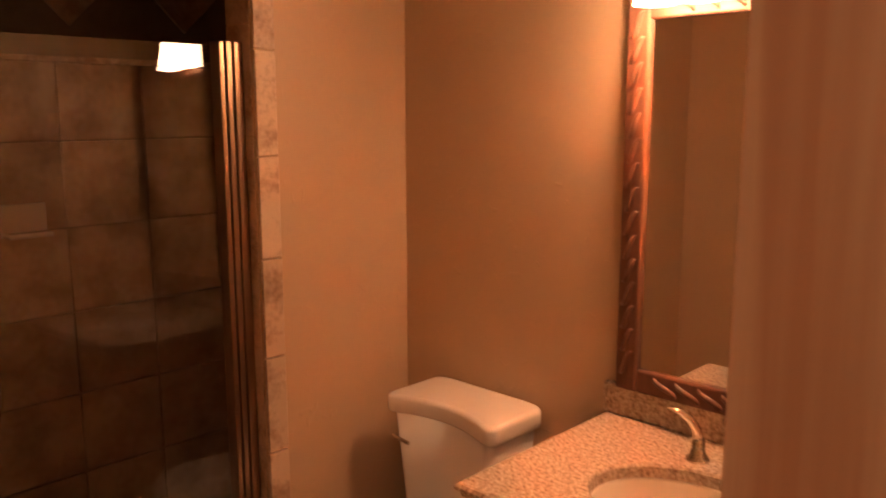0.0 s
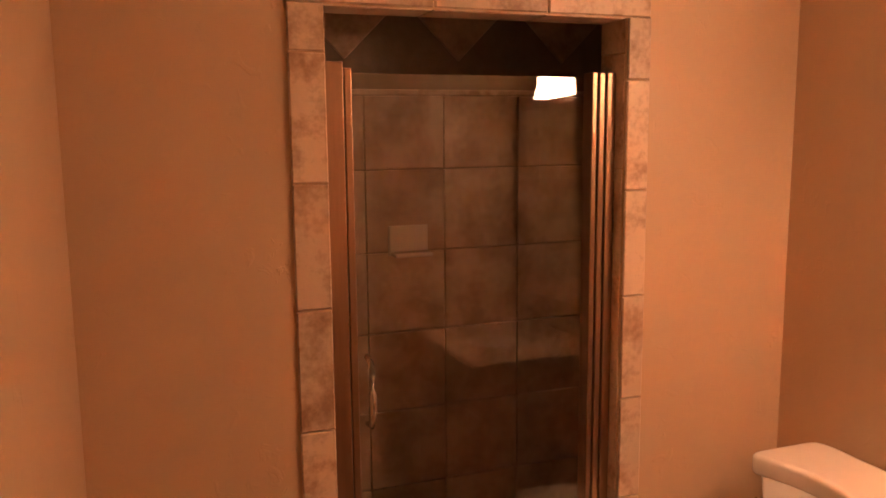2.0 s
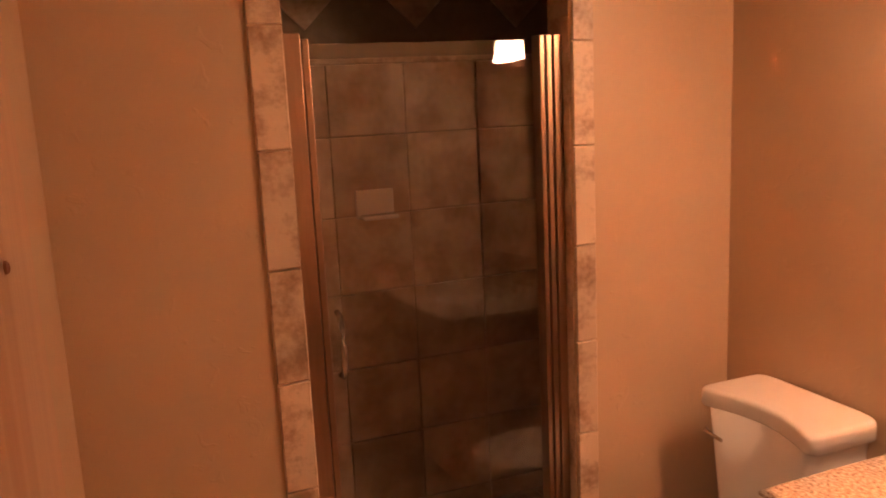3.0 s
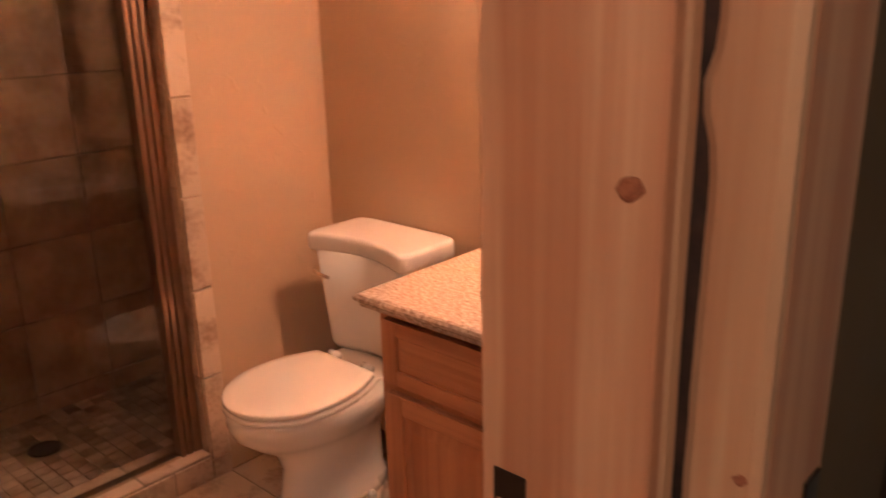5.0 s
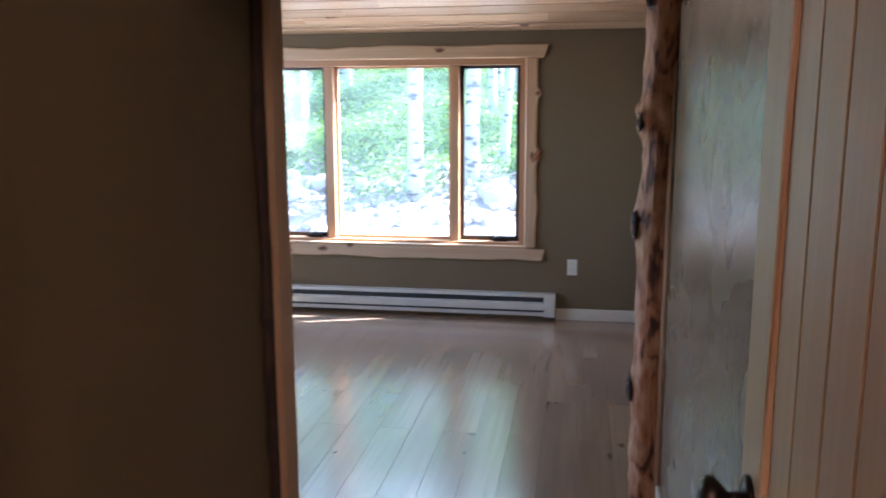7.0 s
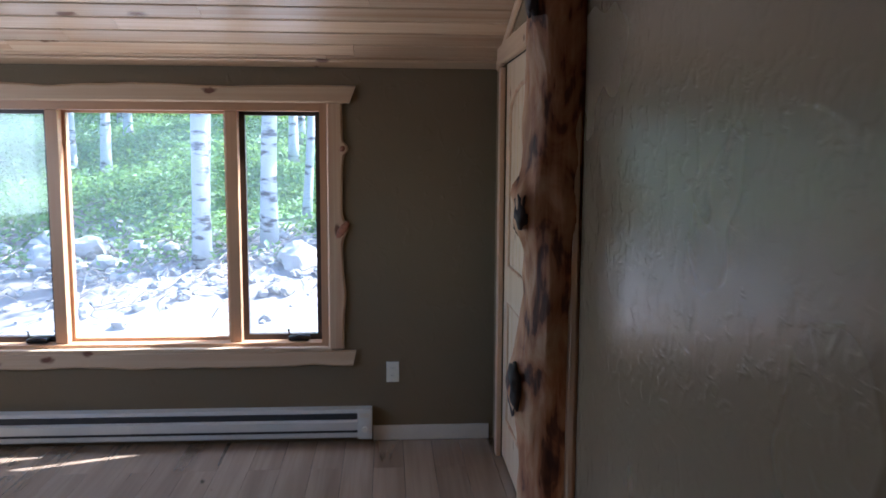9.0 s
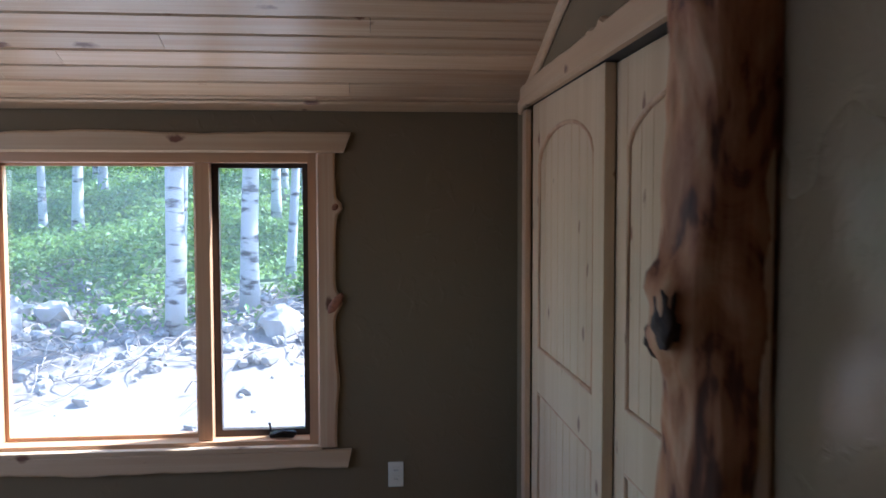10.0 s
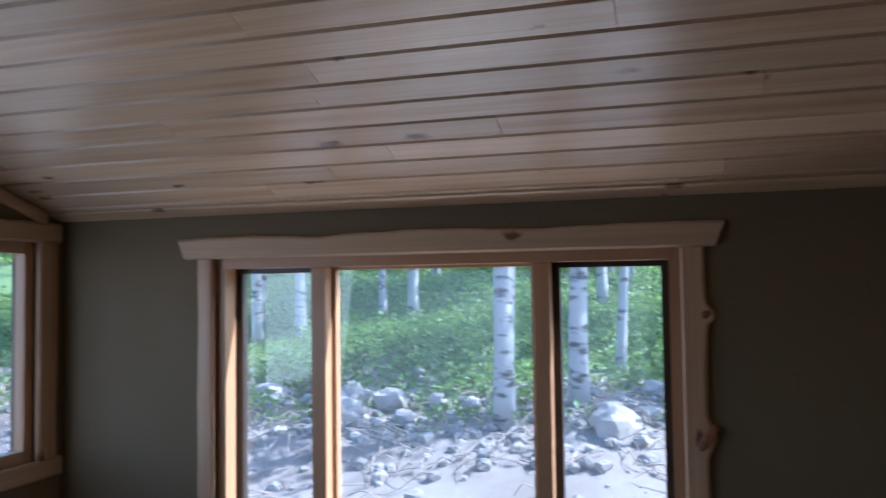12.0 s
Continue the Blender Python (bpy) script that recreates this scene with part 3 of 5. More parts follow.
# pitched pine ceiling: tongue-and-groove boards in one mesh
bm = bmesh.new()
rs = random.Random(4)
cosr = math.cos(math.atan(SLOPE))
step = 0.121
k = 0
x = XW + 0.0
while x - step > XR - 0.1:
    y = -3.05
    ends = []
    c = -3.05 + rs.uniform(0.6, 2.4)
    while c < 0.65:
        ends.append(c)
        c += rs.uniform(1.6, 3.0)
    for y0, y1 in zip([y] + ends, ends + [YN + 0.05]):
        xa, xb = x - 0.0035, x - step + 0.0035
        za, zb = 2.055 + SLOPE * (XW - xa), 2.055 + SLOPE * (XW - xb)
        e, d = 0.005, 0.008
        ring = [(xa, za + d), (xa - e, za + e * SLOPE), (xb + e, zb - e * SLOPE), (xb, zb + d), (xb, zb + 0.02), (xa, za + 0.02)]
        loft(bm, [[(px, yy, pz) for px, pz in ring] for yy in (y0 + 0.001, y1 - 0.001)])
    x -= step
structure("ceiling_boards", bm, CEILPINE, "knotty pine tongue-and-groove boards on the pitched ceiling", "ceiling")
bm = bmesh.new()
loft(bm, [[(px, yy, pz) for px, pz in ((5.15, 2.022), (XR, zc(XR) + 0.03), (XR, zc(XR) + 0.2), (5.15, 2.16))] for yy in (-4.0, YN + 0.5)])
structure("roof", bm, ROOF, "dark shingled roof slope with a short eave", "roof")

# floors
floor = structure("floor", B(-2.6, XW, -3.6, YN, -0.2, -0.012), GAP, "grey-brown wood laminate floor", "floor")
bath_floor = structure("floor_bath", B(XL, XV, YB - 0.10, 0.0, -0.011, -0.004), GROUT, "tan stone tile bathroom floor", "floor")
shower_floor = structure("floor_shower", B(XL, XV, 0.12, 1.0, -0.011, -0.004), GROUT, "tan mosaic shower floor", "floor")

# curb
bm = B(-0.887, -0.071, -0.004, 0.15, -0.005, 0.095)
curb = structure("shower_curb", bm, GROUT, "tiled shower curb", "curb")


# ---- doorways ----
def jambs(name, label, boards):
    t = thing(name, label, "door frame")
    t["kind"] = "structure"
    for nm, b, m in boards:
        part(nm, B(*b, bevel=0.003), m, t)
    return t


bd = jambs("door_frame_bath", "clear pine jamb and casing of the bathroom doorway", [
    ("jamb", (-0.715, -0.695, -1.885, YB + 0.015, 0, 2.03), JAMB_Z),
    ("jamb", (-1.365, -1.345, -1.885, YB + 0.015, 0, 2.03), JAMB_Z),
    ("head_jamb", (-1.345, -0.715, -1.885, YB + 0.015, 2.01, 2.03), PINE_X),
    ("casing", (-1.437, -1.365, YB, YB + 0.018, 0, 2.07), PINE_Z),
    ("casing", (-1.437, -1.365, YH - 0.02, YH, 0, 2.07), PINE_Z),
    ("head_casing", (-1.40, -0.66, YH - 0.02, YH, 2.032, 2.12), PINE_X),
])
# natural edge towards the corner
part("casing", live_board(axes((-0.6945, YH, 0), (0, 0, 1), (1, 0, 0), (0, -1, 0)), 2.03, 0, 0.038, 0.02, 3, hi=0.004), PINE_Z, bd, "pine casing with a natural edge")


def strike(parent, m):
    bm = bmesh.new()
    box(bm, -0.02, 0.02, -0.029, 0.029, 0, 0.003, bevel=0.001, m=m)
    s = part("strike_plate", bm, DARKMETAL, parent, "black metal strike plate")
    bm = bmesh.new()
    box(bm, 0.004, 0.014, -0.022, -0.004, 0.003, 0.005, m=m)
    part("latch_hole", bm, JAMB_Z, s)


strike(bd, axes((-0.7155, -1.733, 1.016), (0, 1, 0), (0, 0, 1), (-1, 0, 0)))
rd = jambs("door_frame_bedroom", "clear pine jamb and live-edge casing of the bedroom doorway", [
    ("jamb", (XD0 - 0.005, XD1 + 0.012, -1.963, -1.943, 0, 2.05), JAMB_Z),
    ("jamb", (XD0 - 0.005, XD1 + 0.005, -2.70, -2.68, 0, 2.05), JAMB_Z),
    ("head_jamb", (XD0 - 0.005, XD1 + 0.005, -2.68, -1.963, 2.03, 2.05), PINE_Y),
    ("casing", (XD0 - 0.025, XD0 - 0.005, -2.78, -2.69, 0, 2.07), PINE_Z),
    ("head_casing", (XD0 - 0.025, XD0 - 0.005, -2.78, -1.90, 2.07, 2.16), PINE_Y),
])
part("casing", live_board(axes((XD0 - 0.003, -1.962, 0), (0, 0, 1), (0, 1, 0), (-1, 0, 0)), 2.07, 0, 0.071, 0.02, 11, hi=0.009,
     knots=((1.43, 0.03, 0.013), (0.6, 0.05, 0.01))), PINE_Z, rd, "pine casing with a natural wavy edge")
part("bark_edge", live_board(axes((XD0 - 0.003, -1.908, 0), (0, 0, 1), (0, 1, 0), (-1, 0, 0)), 2.07, 0, 0.042, 0.013, 11, hi=0.006, knots=((1.02, 0.03, 0.008), (1.12, 0.02, 0.007), (1.25, 0.03, 0.006), (0.9, 0.04, 0.007))), BARKDARK, rd, "dark bark left on the board's edge")
strike(rd, axes((-0.522, -1.9635, 1.012), (1, 0, 0), (0, 0, 1), (0, -1, 0)))


def knot_disc(parent, m, r, seed):
    """A knot in a board: an uneven almond with raised rings and a torn tail."""
    bm = bmesh.new()
    rings = []
    for k, h in ((1.0, 0.0), (0.97, 0.0008), (0.70, 0.0013), (0.46, 0.0007), (0.24, 0.0012), (0.03, 0.001)):
        ring = []
        for i in range(26):
            a = i * math.tau / 26
            q = 1.15 * r * k / (abs(math.cos(a)) ** 1.3 + abs(math.sin(a)) ** 1.3) ** (1 / 1.3) * (1 + 0.28 * noise.noise(Vector((math.cos(a) * 1.6, math.sin(a) * 1.6, seed))) + 0.35 * max(0, math.cos(a - 2.4)) ** 5)
            ring.append(m @ Vector((q * 1.15 * math.cos(a) + r * 0.15 * (1 - k), q * math.sin(a), h)))
        rings.append(ring)
    loft(bm, rings)
    part("knot", bm, KNOT, parent, "reddish brown knot")


KNOT = mat("knot_wood", (0.31, 0.12, 0.058), 0.5, var=1.0, scale=120, lo=0.62, hi=0.95, dark=(0.17, 0.06, 0.03))
knot_disc(bd, axes((-0.7155, -1.853, 1.355), (0, 1, 0), (0, 0, 1), (-1, 0, 0)), 0.010, 1)
knot_disc(bd, axes((-1.3445, -1.792, 1.686), (0, 1, 0), (0, 0, 1), (1, 0, 0)), 0.003, 3)
knot_disc(bd, axes((-1.3445, -1.79, 1.655), (0, 1, 0), (0, 0, 1), (1, 0, 0)), 0.002, 4)
knot_disc(rd, axes((XD0 - 0.0235, -1.945, 1.097), (0, 1, 0), (0, 0, 1), (-1, 0, 0)), 0.005, 2)

# casing at the end of the entry's north wall
ec = thing("wall_end_casing", "pine casing board with a dark bark edge at the wall's end", "trim")
ec["kind"] = "structure"
part("board", live_board(axes((XE + 0.02, YD, 0), (0, 0, 1), (-1, 0, 0), (0, -1, 0)), 2.6, 0, 0.085, 0.028, 21, hi=0.008), PINE_Z, ec)
part("bark_edge", live_board(axes((XE - 0.061, YD, 0), (0, 0, 1), (-1, 0, 0), (0, -1, 0)), 2.6, 0, 0.020, 0.020, 21, hi=0.016, knots=((1.5, 0.05, 0.012), (0.9, 0.04, 0.01), (1.15, 0.02, 0.012))), BARKDARK, ec, "rough dark bark edge")

# bark-covered log slab at the end of the entry's south wall
post = thing("bark_post", "log slab with peeling reddish bark and dark knots", "post", (2.265, YSH, 0))
rings = []
KN = ((1.09, 0.07, 0.020, 0.1), (1.485, 0.05, 0.018, -0.3), (1.45, 0.03, 0.014, 0.45), (1.53, 0.025, 0.014, 0.1), (0.45, 0.07, 0.015, 0.2), (1.95, 0.08, 0.01, -0.5))
for i in range(131):
    z = 2.6 * i / 130
    r = []
    for j in range(25):
        a = math.pi * j / 24
        px, py = -0.072 * math.cos(a), 0.108 * math.sin(a) ** 0.6
        g = 1 + 0.10 * noise.noise(Vector((px * 22, py * 22, z * 4))) + 0.09 * noise.noise(Vector((px * 60, py * 60, z * 13)))
        for kz, kr, kh, kx in KN:
            g += kh / 0.07 * math.exp(-((z - kz) / kr) ** 2 - ((-math.cos(a) - kx) / 0.45) ** 2)
        bow = 0.012 * math.sin(z * 2.1 + 0.6)
        r.append((px * g + bow, py * g, z))
    rings.append(r)
part("log", loft(bmesh.new(), rings), BARK, post, smooth=True)
for kz, kr, kh, kx in KN:
    bm = bmesh.new()
    bmesh.ops.create_icosphere(bm, subdivisions=3, radius=1)
    for v in bm.verts:
        v.co *= 1 + 0.35 * noise.noise(v.co * 2.5 + Vector((kz * 9, 0, 0)))
    bmesh.ops.transform(bm, matrix=pose(0.068 * kx + 0.012 * math.sin(kz * 2.1 + 0.6), 0.106 * (1 - kx * kx) ** 0.3 + kh * 0.8, kz) @ Matrix.Diagonal((kr * 0.6, 0.016, kr * 0.85, 1)), verts=bm.verts)
    part("knot", bm, BARKDARK, post, "dark rough knot", smooth=True)
part("sapwood_edge", live_board(axes((-0.066, -0.0, 0), (0, 0, 1), (-1, 0, 0), (0, 1, 0)), 2.6, 0, 0.016, 0.022, 33, hi=0.004), PINE_Z, post, "pale sapwood edge")


# ---- panelled pine doors ----
def pine_door(name, label, w, h, t, group=""):
    """Two-panel door with an arched upper panel of grooved boards. Local x across, z up, front at y = t."""
    d = thing(name, label, "door", group=group)
    st, mid, bot = 0.115, 0.93, 0.22
    part("core", B(0.004, w - 0.004, 0.004, t - 0.012, 0.004, h - 0.004), DOORPINE, d)
    for x0, x1 in ((0, st), (w - st, w)):
        part("stile", B(x0, x1, 0, t, 0, h, bevel=0.003), DOORPINE, d)
    part("bottom_rail", B(st, w - st, 0, t, 0, bot, bevel=0.002), DOORPINE, d)
    part("lock_rail", B(st, w - st, 0, t, mid - 0.09, mid + 0.09, bevel=0.002), DOORPINE, d)
    x0, x1 = st, w - st
    rise, spring = 0.13, h - 0.12 - 0.13
    arc = [(x0 + (x1 - x0) * i / 24, spring + rise * math.sqrt(max(0, 1 - (2 * i / 24 - 1) ** 2)) ** 1.2) for i in range(25)]
    ring = [(x0, h)] + arc + [(x1, h)]
    part("top_rail", loft(bmesh.new(), [[(px, y, pz) for px, pz in ring] for y in (0.0, t - 0.0015)]), DOORPINE, d)
    n = max(4, round((x1 - x0) / 0.098))
    bw = (x1 - x0) / n
    for i in range(n):
        a, b = x0 + i * bw + 0.002, x0 + (i + 1) * bw - 0.002
        part("panel_board", B(a, b, t - 0.02, t - 0.009, mid + 0.09, h - 0.1, bevel=0.003, seg=1), DOORPINE, d)
        part("panel_board", B(a, b, t - 0.02, t - 0.009, bot, mid - 0.09, bevel=0.003, seg=1), DOORPINE, d)
    z0 = mid + 0.09
    loop = [(x0 + 0.004, z0 + 0.004)] + [(min(max(px, x0 + 0.004), x1 - 0.004), pz - 0.004) for px, pz in arc] + [(x1 - 0.004, z0 + 0.004), (x0 + 0.004, z0 + 0.004)]
    part("moulding", tube(bmesh.new(), [(px, t - 0.006, pz) for px, pz in loop], 0.009, 8), PINE_Z, d, "honey-coloured panel moulding")
    loop = [(x0 + 0.004, bot + 0.004), (x0 + 0.004, mid - 0.094), (x1 - 0.004, mid - 0.094), (x1 - 0.004, bot + 0.004), (x0 + 0.004, bot + 0.004)]
    part("moulding", tube(bmesh.new(), [(px, t - 0.006, pz) for px, pz in loop], 0.009, 8), PINE_Z, d, "honey-coloured panel moulding")
    return d


c1 = pine_door("closet_door", "pale knotty pine sliding closet door with an arched panel", 1.055, 2.03, 0.035, "closet doors")
c1.location = (3.605, YC - 0.045, 0.015)
c2 = pine_door("closet_door", "pale knotty pine sliding closet door, set behind the other", 1.18, 2.03, 0.035, "closet doors")
c2.location = (2.445, YC - 0.084, 0.015)
cf = thing("closet_trim", "natural-edged pine trim round the closet opening", "trim")
cf["kind"] = "structure"
part("head_trim", live_board(axes((XB + 0.002, YC, 2.045), (1, 0, 0), (0, 0, 1), (0, 1, 0)), 2.41, 0, 0.10, 0.03, 41, hi=0.008, knots=((1.2, 0.02, 0.02), (1.32, 0.02, 0.012))), PINE_X, cf)
part("side_trim", B(4.665, 4.74, YC - 0.005, YC + 0.02, 0, 2.03, bevel=0.003), PINE_Z, cf)
part("track", B(XB + 0.02, 4.66, YC - 0.11, YC - 0.002, 2.05, 2.09), DARKFIN, cf, "dark steel sliding track")
m = axes((4.86, YC, zc(4.86)), (-cosr, 0, cosr * SLOPE), (-cosr * SLOPE, 0, -cosr), (0, 1, 0))
part("gable_trim", live_board(m, 3.6, 0.004, 0.065, 0.02, 51, hi=0.004), PINE_X, cf)
m = axes((XW - 0.001, -2.93, 2.056), (0, 1, 0), (-cosr, 0, cosr * SLOPE), (-cosr * SLOPE, 0, -cosr))
part("eave_trim", live_board(m, 3.61, 0, 0.095, 0.012, 61), PINE_Y, cf)
m = axes((4.86, YN, zc(4.86)), (-cosr, 0, cosr * SLOPE), (-cosr * SLOPE, 0, -cosr), (0, -1, 0))
part("gable_trim", live_board(m, 3.6, 0.004, 0.065, 0.02, 52, hi=0.004), PINE_X, cf)

door = pine_door("bedroom_door", "open knotty pine bedroom door with an arched panel", 0.755, 2.02, 0.038)
door.matrix_basis = pose(-0.445, -2.692, 0.012, 0, 0, 0.2)
mk = axes((0.69, 0.038, 0.99), (1, 0, 0), (0, 0, 1), (0, 1, 0))
kn = part("knob", lathe(bmesh.new(), [(0.034, 0), (0.034, 0.006), (0.026, 0.010), (0.011, 0.014), (0.010, 0.03), (0.020, 0.038), (0.029, 0.048), (0.030, 0.058), (0.022, 0.068), (0.002, 0.071)], 24, mk), DARKMETAL, door, "dark bronze door knob", smooth=True)
for hz in (0.25, 1.02, 1.8):
    part("hinge", cyl(bmesh.new(), 0.007, hz - 0.045, hz + 0.045, Matrix.Translation((-0.006, 0.038, 0))), DARKMETAL, door, "dark hinge")


# ---- window ----
def crank(parent, y, z, x):
    bm = bmesh.new()
    box(bm, x - 0.055, x, y - 0.065, y + 0.05, z, z + 0.026, bevel=0.008)
    tube(bm, [(x - 0.05, y + 0.03, z + 0.02), (x - 0.065, y - 0.01, z + 0.036), (x - 0.068, y - 0.075, z + 0.026)], [0.009, 0.008, 0.010], 8)
    tube(bm, [(x - 0.012, y + 0.045, z + 0.02), (x - 0.014, y + 0.05, z + 0.05), (x - 0.018, y + 0.052, z + 0.062)], [0.005, 0.005, 0.007], 8)
    part("crank_handle", bm, DARKMETAL, parent, "black folding crank handle")


win = thing("window_1", "three-light wood window with dark casement sashes and live-edge pine trim", "window")
win["kind"] = "structure"
XG = 5.085
for y0, y1 in ((-0.145, -0.10), (-2.02, -1.975)):
    part("window_frame", B(XW + 0.02, 5.115, y0, y1, 0.505, 1.865), FIRFRAME, win)
for z0, z1 in ((0.505, 0.555), (1.82, 1.865)):
    part("window_frame", B(XW + 0.02, 5.115, -1.975, -0.145, z0, z1), FIRFRAME_Y, win)
for y0, y1 in ((-0.60, -0.535), (-1.535, -1.47)):
    part("mullion", B(XW + 0.045, 5.11, y0, y1, 0.555, 1.82, bevel=0.004), FIRFRAME, win)
for y0, y1, dark in ((-0.535, -0.145, True), (-1.47, -0.60, False), (-1.975, -1.535, True)):
    mm = SASHDARK if dark else FIRFRAME
    w = 0.03 if dark else 0.018
    sash = part("sash", B(XG - 0.02, XG + 0.02, y0, y0 + w, 0.555, 1.82), mm, win, "dark brown casement sash" if dark else "fir glazing stop")
    part("sash_rail", B(XG - 0.02, XG + 0.02, y1 - w, y1, 0.555, 1.82), mm, sash)
    part("sash_rail", B(XG - 0.02, XG + 0.02, y0 + w, y1 - w, 0.555, 0.555 + w), mm, sash)
    part("sash_rail", B(XG - 0.02, XG + 0.02, y0 + w, y1 - w, 1.82 - w * 0.7, 1.82), mm, sash)
    g = part("pane", B(XG - 0.002, XG + 0.002, y0 + w, y1 - w, 0.555 + w, 1.82 - w * 0.7), PANE, win)
    g.visible_shadow = False
    if dark:
        crank(win, (y0 + y1) / 2 - 0.08, 0.556, XG - 0.02)
part("window_sill", B(XW - 0.022, XW + 0.02, -2.03, -0.09, 0.515, 0.537, bevel=0.004), PINE_Y, win, "pale pine sill")
# trim boards: head with slanted ends, wavy side boards, apron
m = axes((XW, -2.137, 1.862), (0, 1, 0), (0, 0, 1), (-1, 0, 0))
part("head_trim", live_board(m, 2.167, 0, 0.092, 0.024, 71, hi=0.012, flare=(-0.035, 0.035)), PINE_Y, win)
m = axes((XW, -2.015, 0.53), (0, 0, 1), (0, -1, 0), (-1, 0, 0))
part("side_trim", live_board(m, 1.33, 0, 0.085, 0.022, 73, hi=0.010, knots=((1.09, 0.025, 0.034), (0.66, 0.045, 0.034), (0.30, 0.09, 0.012))), PINE_Z, win)
m = axes((XW, -0.105, 0.53), (0, 0, 1), (0, 1, 0), (-1, 0, 0))
part("side_trim", live_board(m, 1.33, 0, 0.075, 0.022, 75, hi=0.008), PINE_Z, win)
m = axes((XW, -2.165, 0.518), (0, 1, 0), (0, 0, -1), (-1, 0, 0))
part("apron", live_board(m, 2.195, 0, 0.09, 0.022, 77, hi=0.014, flare=(0.02, -0.02)), PINE_Y, win)
for y, z, r in ((-2.078, 1.62, 0.019), (-2.075, 1.185, 0.030)):
    bm = bmesh.new()
    bmesh.ops.create_icosphere(bm, subdivisions=2, radius=1)
    bmesh.ops.transform(bm, matrix=pose(XW - 0.018, y - 0.02, z, 35) @ Matrix.Diagonal((0.010, r * 0.8, r * 2.0 if r > 0.02 else r, 1)), verts=bm.verts)
    part("knot", bm, KNOT, win, "dark branch knot", smooth=True)

win2 = thing("window_2", "wood window with pine trim on the gable wall", "window")
win2["kind"] = "structure"
for x0, x1 in ((2.0, 2.05), (3.32, 3.38), (4.76, 4.81)):
    part("window_frame", B(x0, x1, YN + 0.02, YN + 0.07, 1.0, 1.95), FIRFRAME, win2)
for z0, z1 in ((1.0, 1.05), (1.90, 1.95)):
    part("window_frame", B(2.05, 4.76, YN + 0.02, YN + 0.07, z0, z1), PINE_X, win2)
g = part("pane", B(2.05, 4.76, YN + 0.04, YN + 0.044, 1.05, 1.90), PANE, win2)
g.visible_shadow = False
part("side_trim", live_board(axes((4.805, YN, 1.0), (0, 0, 1), (1, 0, 0), (0, -1, 0)), 0.95, 0, 0.11, 0.022, 81, hi=0.006), PINE_Z, win2)
part("side_trim", live_board(axes((2.005, YN, 1.0), (0, 0, 1), (-1, 0, 0), (0, -1, 0)), 0.95, 0, 0.085, 0.022, 82, hi=0.006), PINE_Z, win2)
part("head_trim", live_board(axes((1.88, YN, 1.95), (1, 0, 0), (0, 0, 1), (0, -1, 0)), 3.05, 0, 0.09, 0.024, 83, hi=0.006), PINE_X, win2)
part("apron", live_board(axes((1.88, YN, 1.0), (1, 0, 0), (0, 0, -1), (0, -1, 0)), 3.06, 0, 0.085, 0.024, 84, hi=0.008), PINE_X, win2)

# ---- bedroom things ----
ht = thing("baseboard_heater", "long white enamelled electric baseboard heater under the window", "heater", (XW, -2.25, 0))
L = 2.5
prof = [(0, 0.03), (-0.045, 0.03), (-0.05, 0.04), (-0.05, 0.06), (-0.042, 0.065), (-0.042, 0.072), (-0.062, 0.078), (-0.066, 0.125), (-0.05, 0.135), (-0.05, 0.15), (-0.03, 0.155), (-0.03, 0.165), (-0.055, 0.172), (-0.05, 0.192), (0, 0.197)]
part("casing", loft(bmesh.new(), [[(px, y, pz) for px, pz in prof] for y in (0.075, L)]), WHITEMETAL, ht)
part("slot", B(-0.0515, -0.03, 0.08, L - 0.01, 0.136, 0.166), DARKFIN, ht, "dark louvre slot")
part("slot", B(-0.0525, -0.03, 0.08, L - 0.01, 0.061, 0.076), DARKFIN, ht, "dark lower slot")
ctl = part("control_box", B(-0.068, 0, 0, 0.08, 0.028, 0.198, bevel=0.004), WHITEMETAL, ht)
part("dial", cyl(bmesh.new(), 0.016, 0, 0.014, axes((-0.068, 0.04, 0.085), (0, 1, 0), (0, 0, 1), (-1, 0, 0))), PLASTIC, ctl)
part("nameplate", B(-0.0695, -0.067, 0.015, 0.065, 0.15, 0.175), WHITETRIM, ctl)


def outlet(label, m, kind):
    o = thing("wall_outlet" if kind == "outlet" else "light_switch", label, kind)
    part("plate", box(bmesh.new(), -0.035, 0.035, -0.0575, 0.0575, 0, 0.006, bevel=0.002), PLASTIC, o)
    if kind == "outlet":
        for v in (-0.021, 0.021):
            r = part("receptacle", box(bmesh.new(), -0.016, 0.016, v - 0.014, v + 0.014, 0.006, 0.009, bevel=0.002), PLASTIC, o)
            for u in (-0.006, 0.006):
                part("slot", box(bmesh.new(), u - 0.001, u + 0.001, v - 0.004, v + 0.005, 0.009, 0.0095), DARKFIN, r)
    else:
        part("toggle", box(bmesh.new(), -0.005, 0.005, -0.012, 0.012, 0.006, 0.016, bevel=0.002), PLASTIC, o)
    o.matrix_basis = m
    return o


outlet("ivory duplex outlet on the olive wall", axes((XW, -2.365, 0.39), (0, 1, 0), (0, 0, 1), (-1, 0, 0)), "outlet")
outlet("ivory light switch on the dark entry wall", axes((-0.36, YD, 1.2), (1, 0, 0), (0, 0, 1), (0, -1, 0)), "switch")
outlet("ivory outlet low on the satin wall", axes((1.25, YSH, 0.39), (-1, 0, 0), (0, 0, 1), (0, 1, 0)), "outlet")


def base(x0, x1, y0, y1, name="baseboard"):
    structure(name, B(x0, x1, y0, y1, 0, 0.085, bevel=0.004), WHITETRIM, "cream painted baseboard", "baseboard")


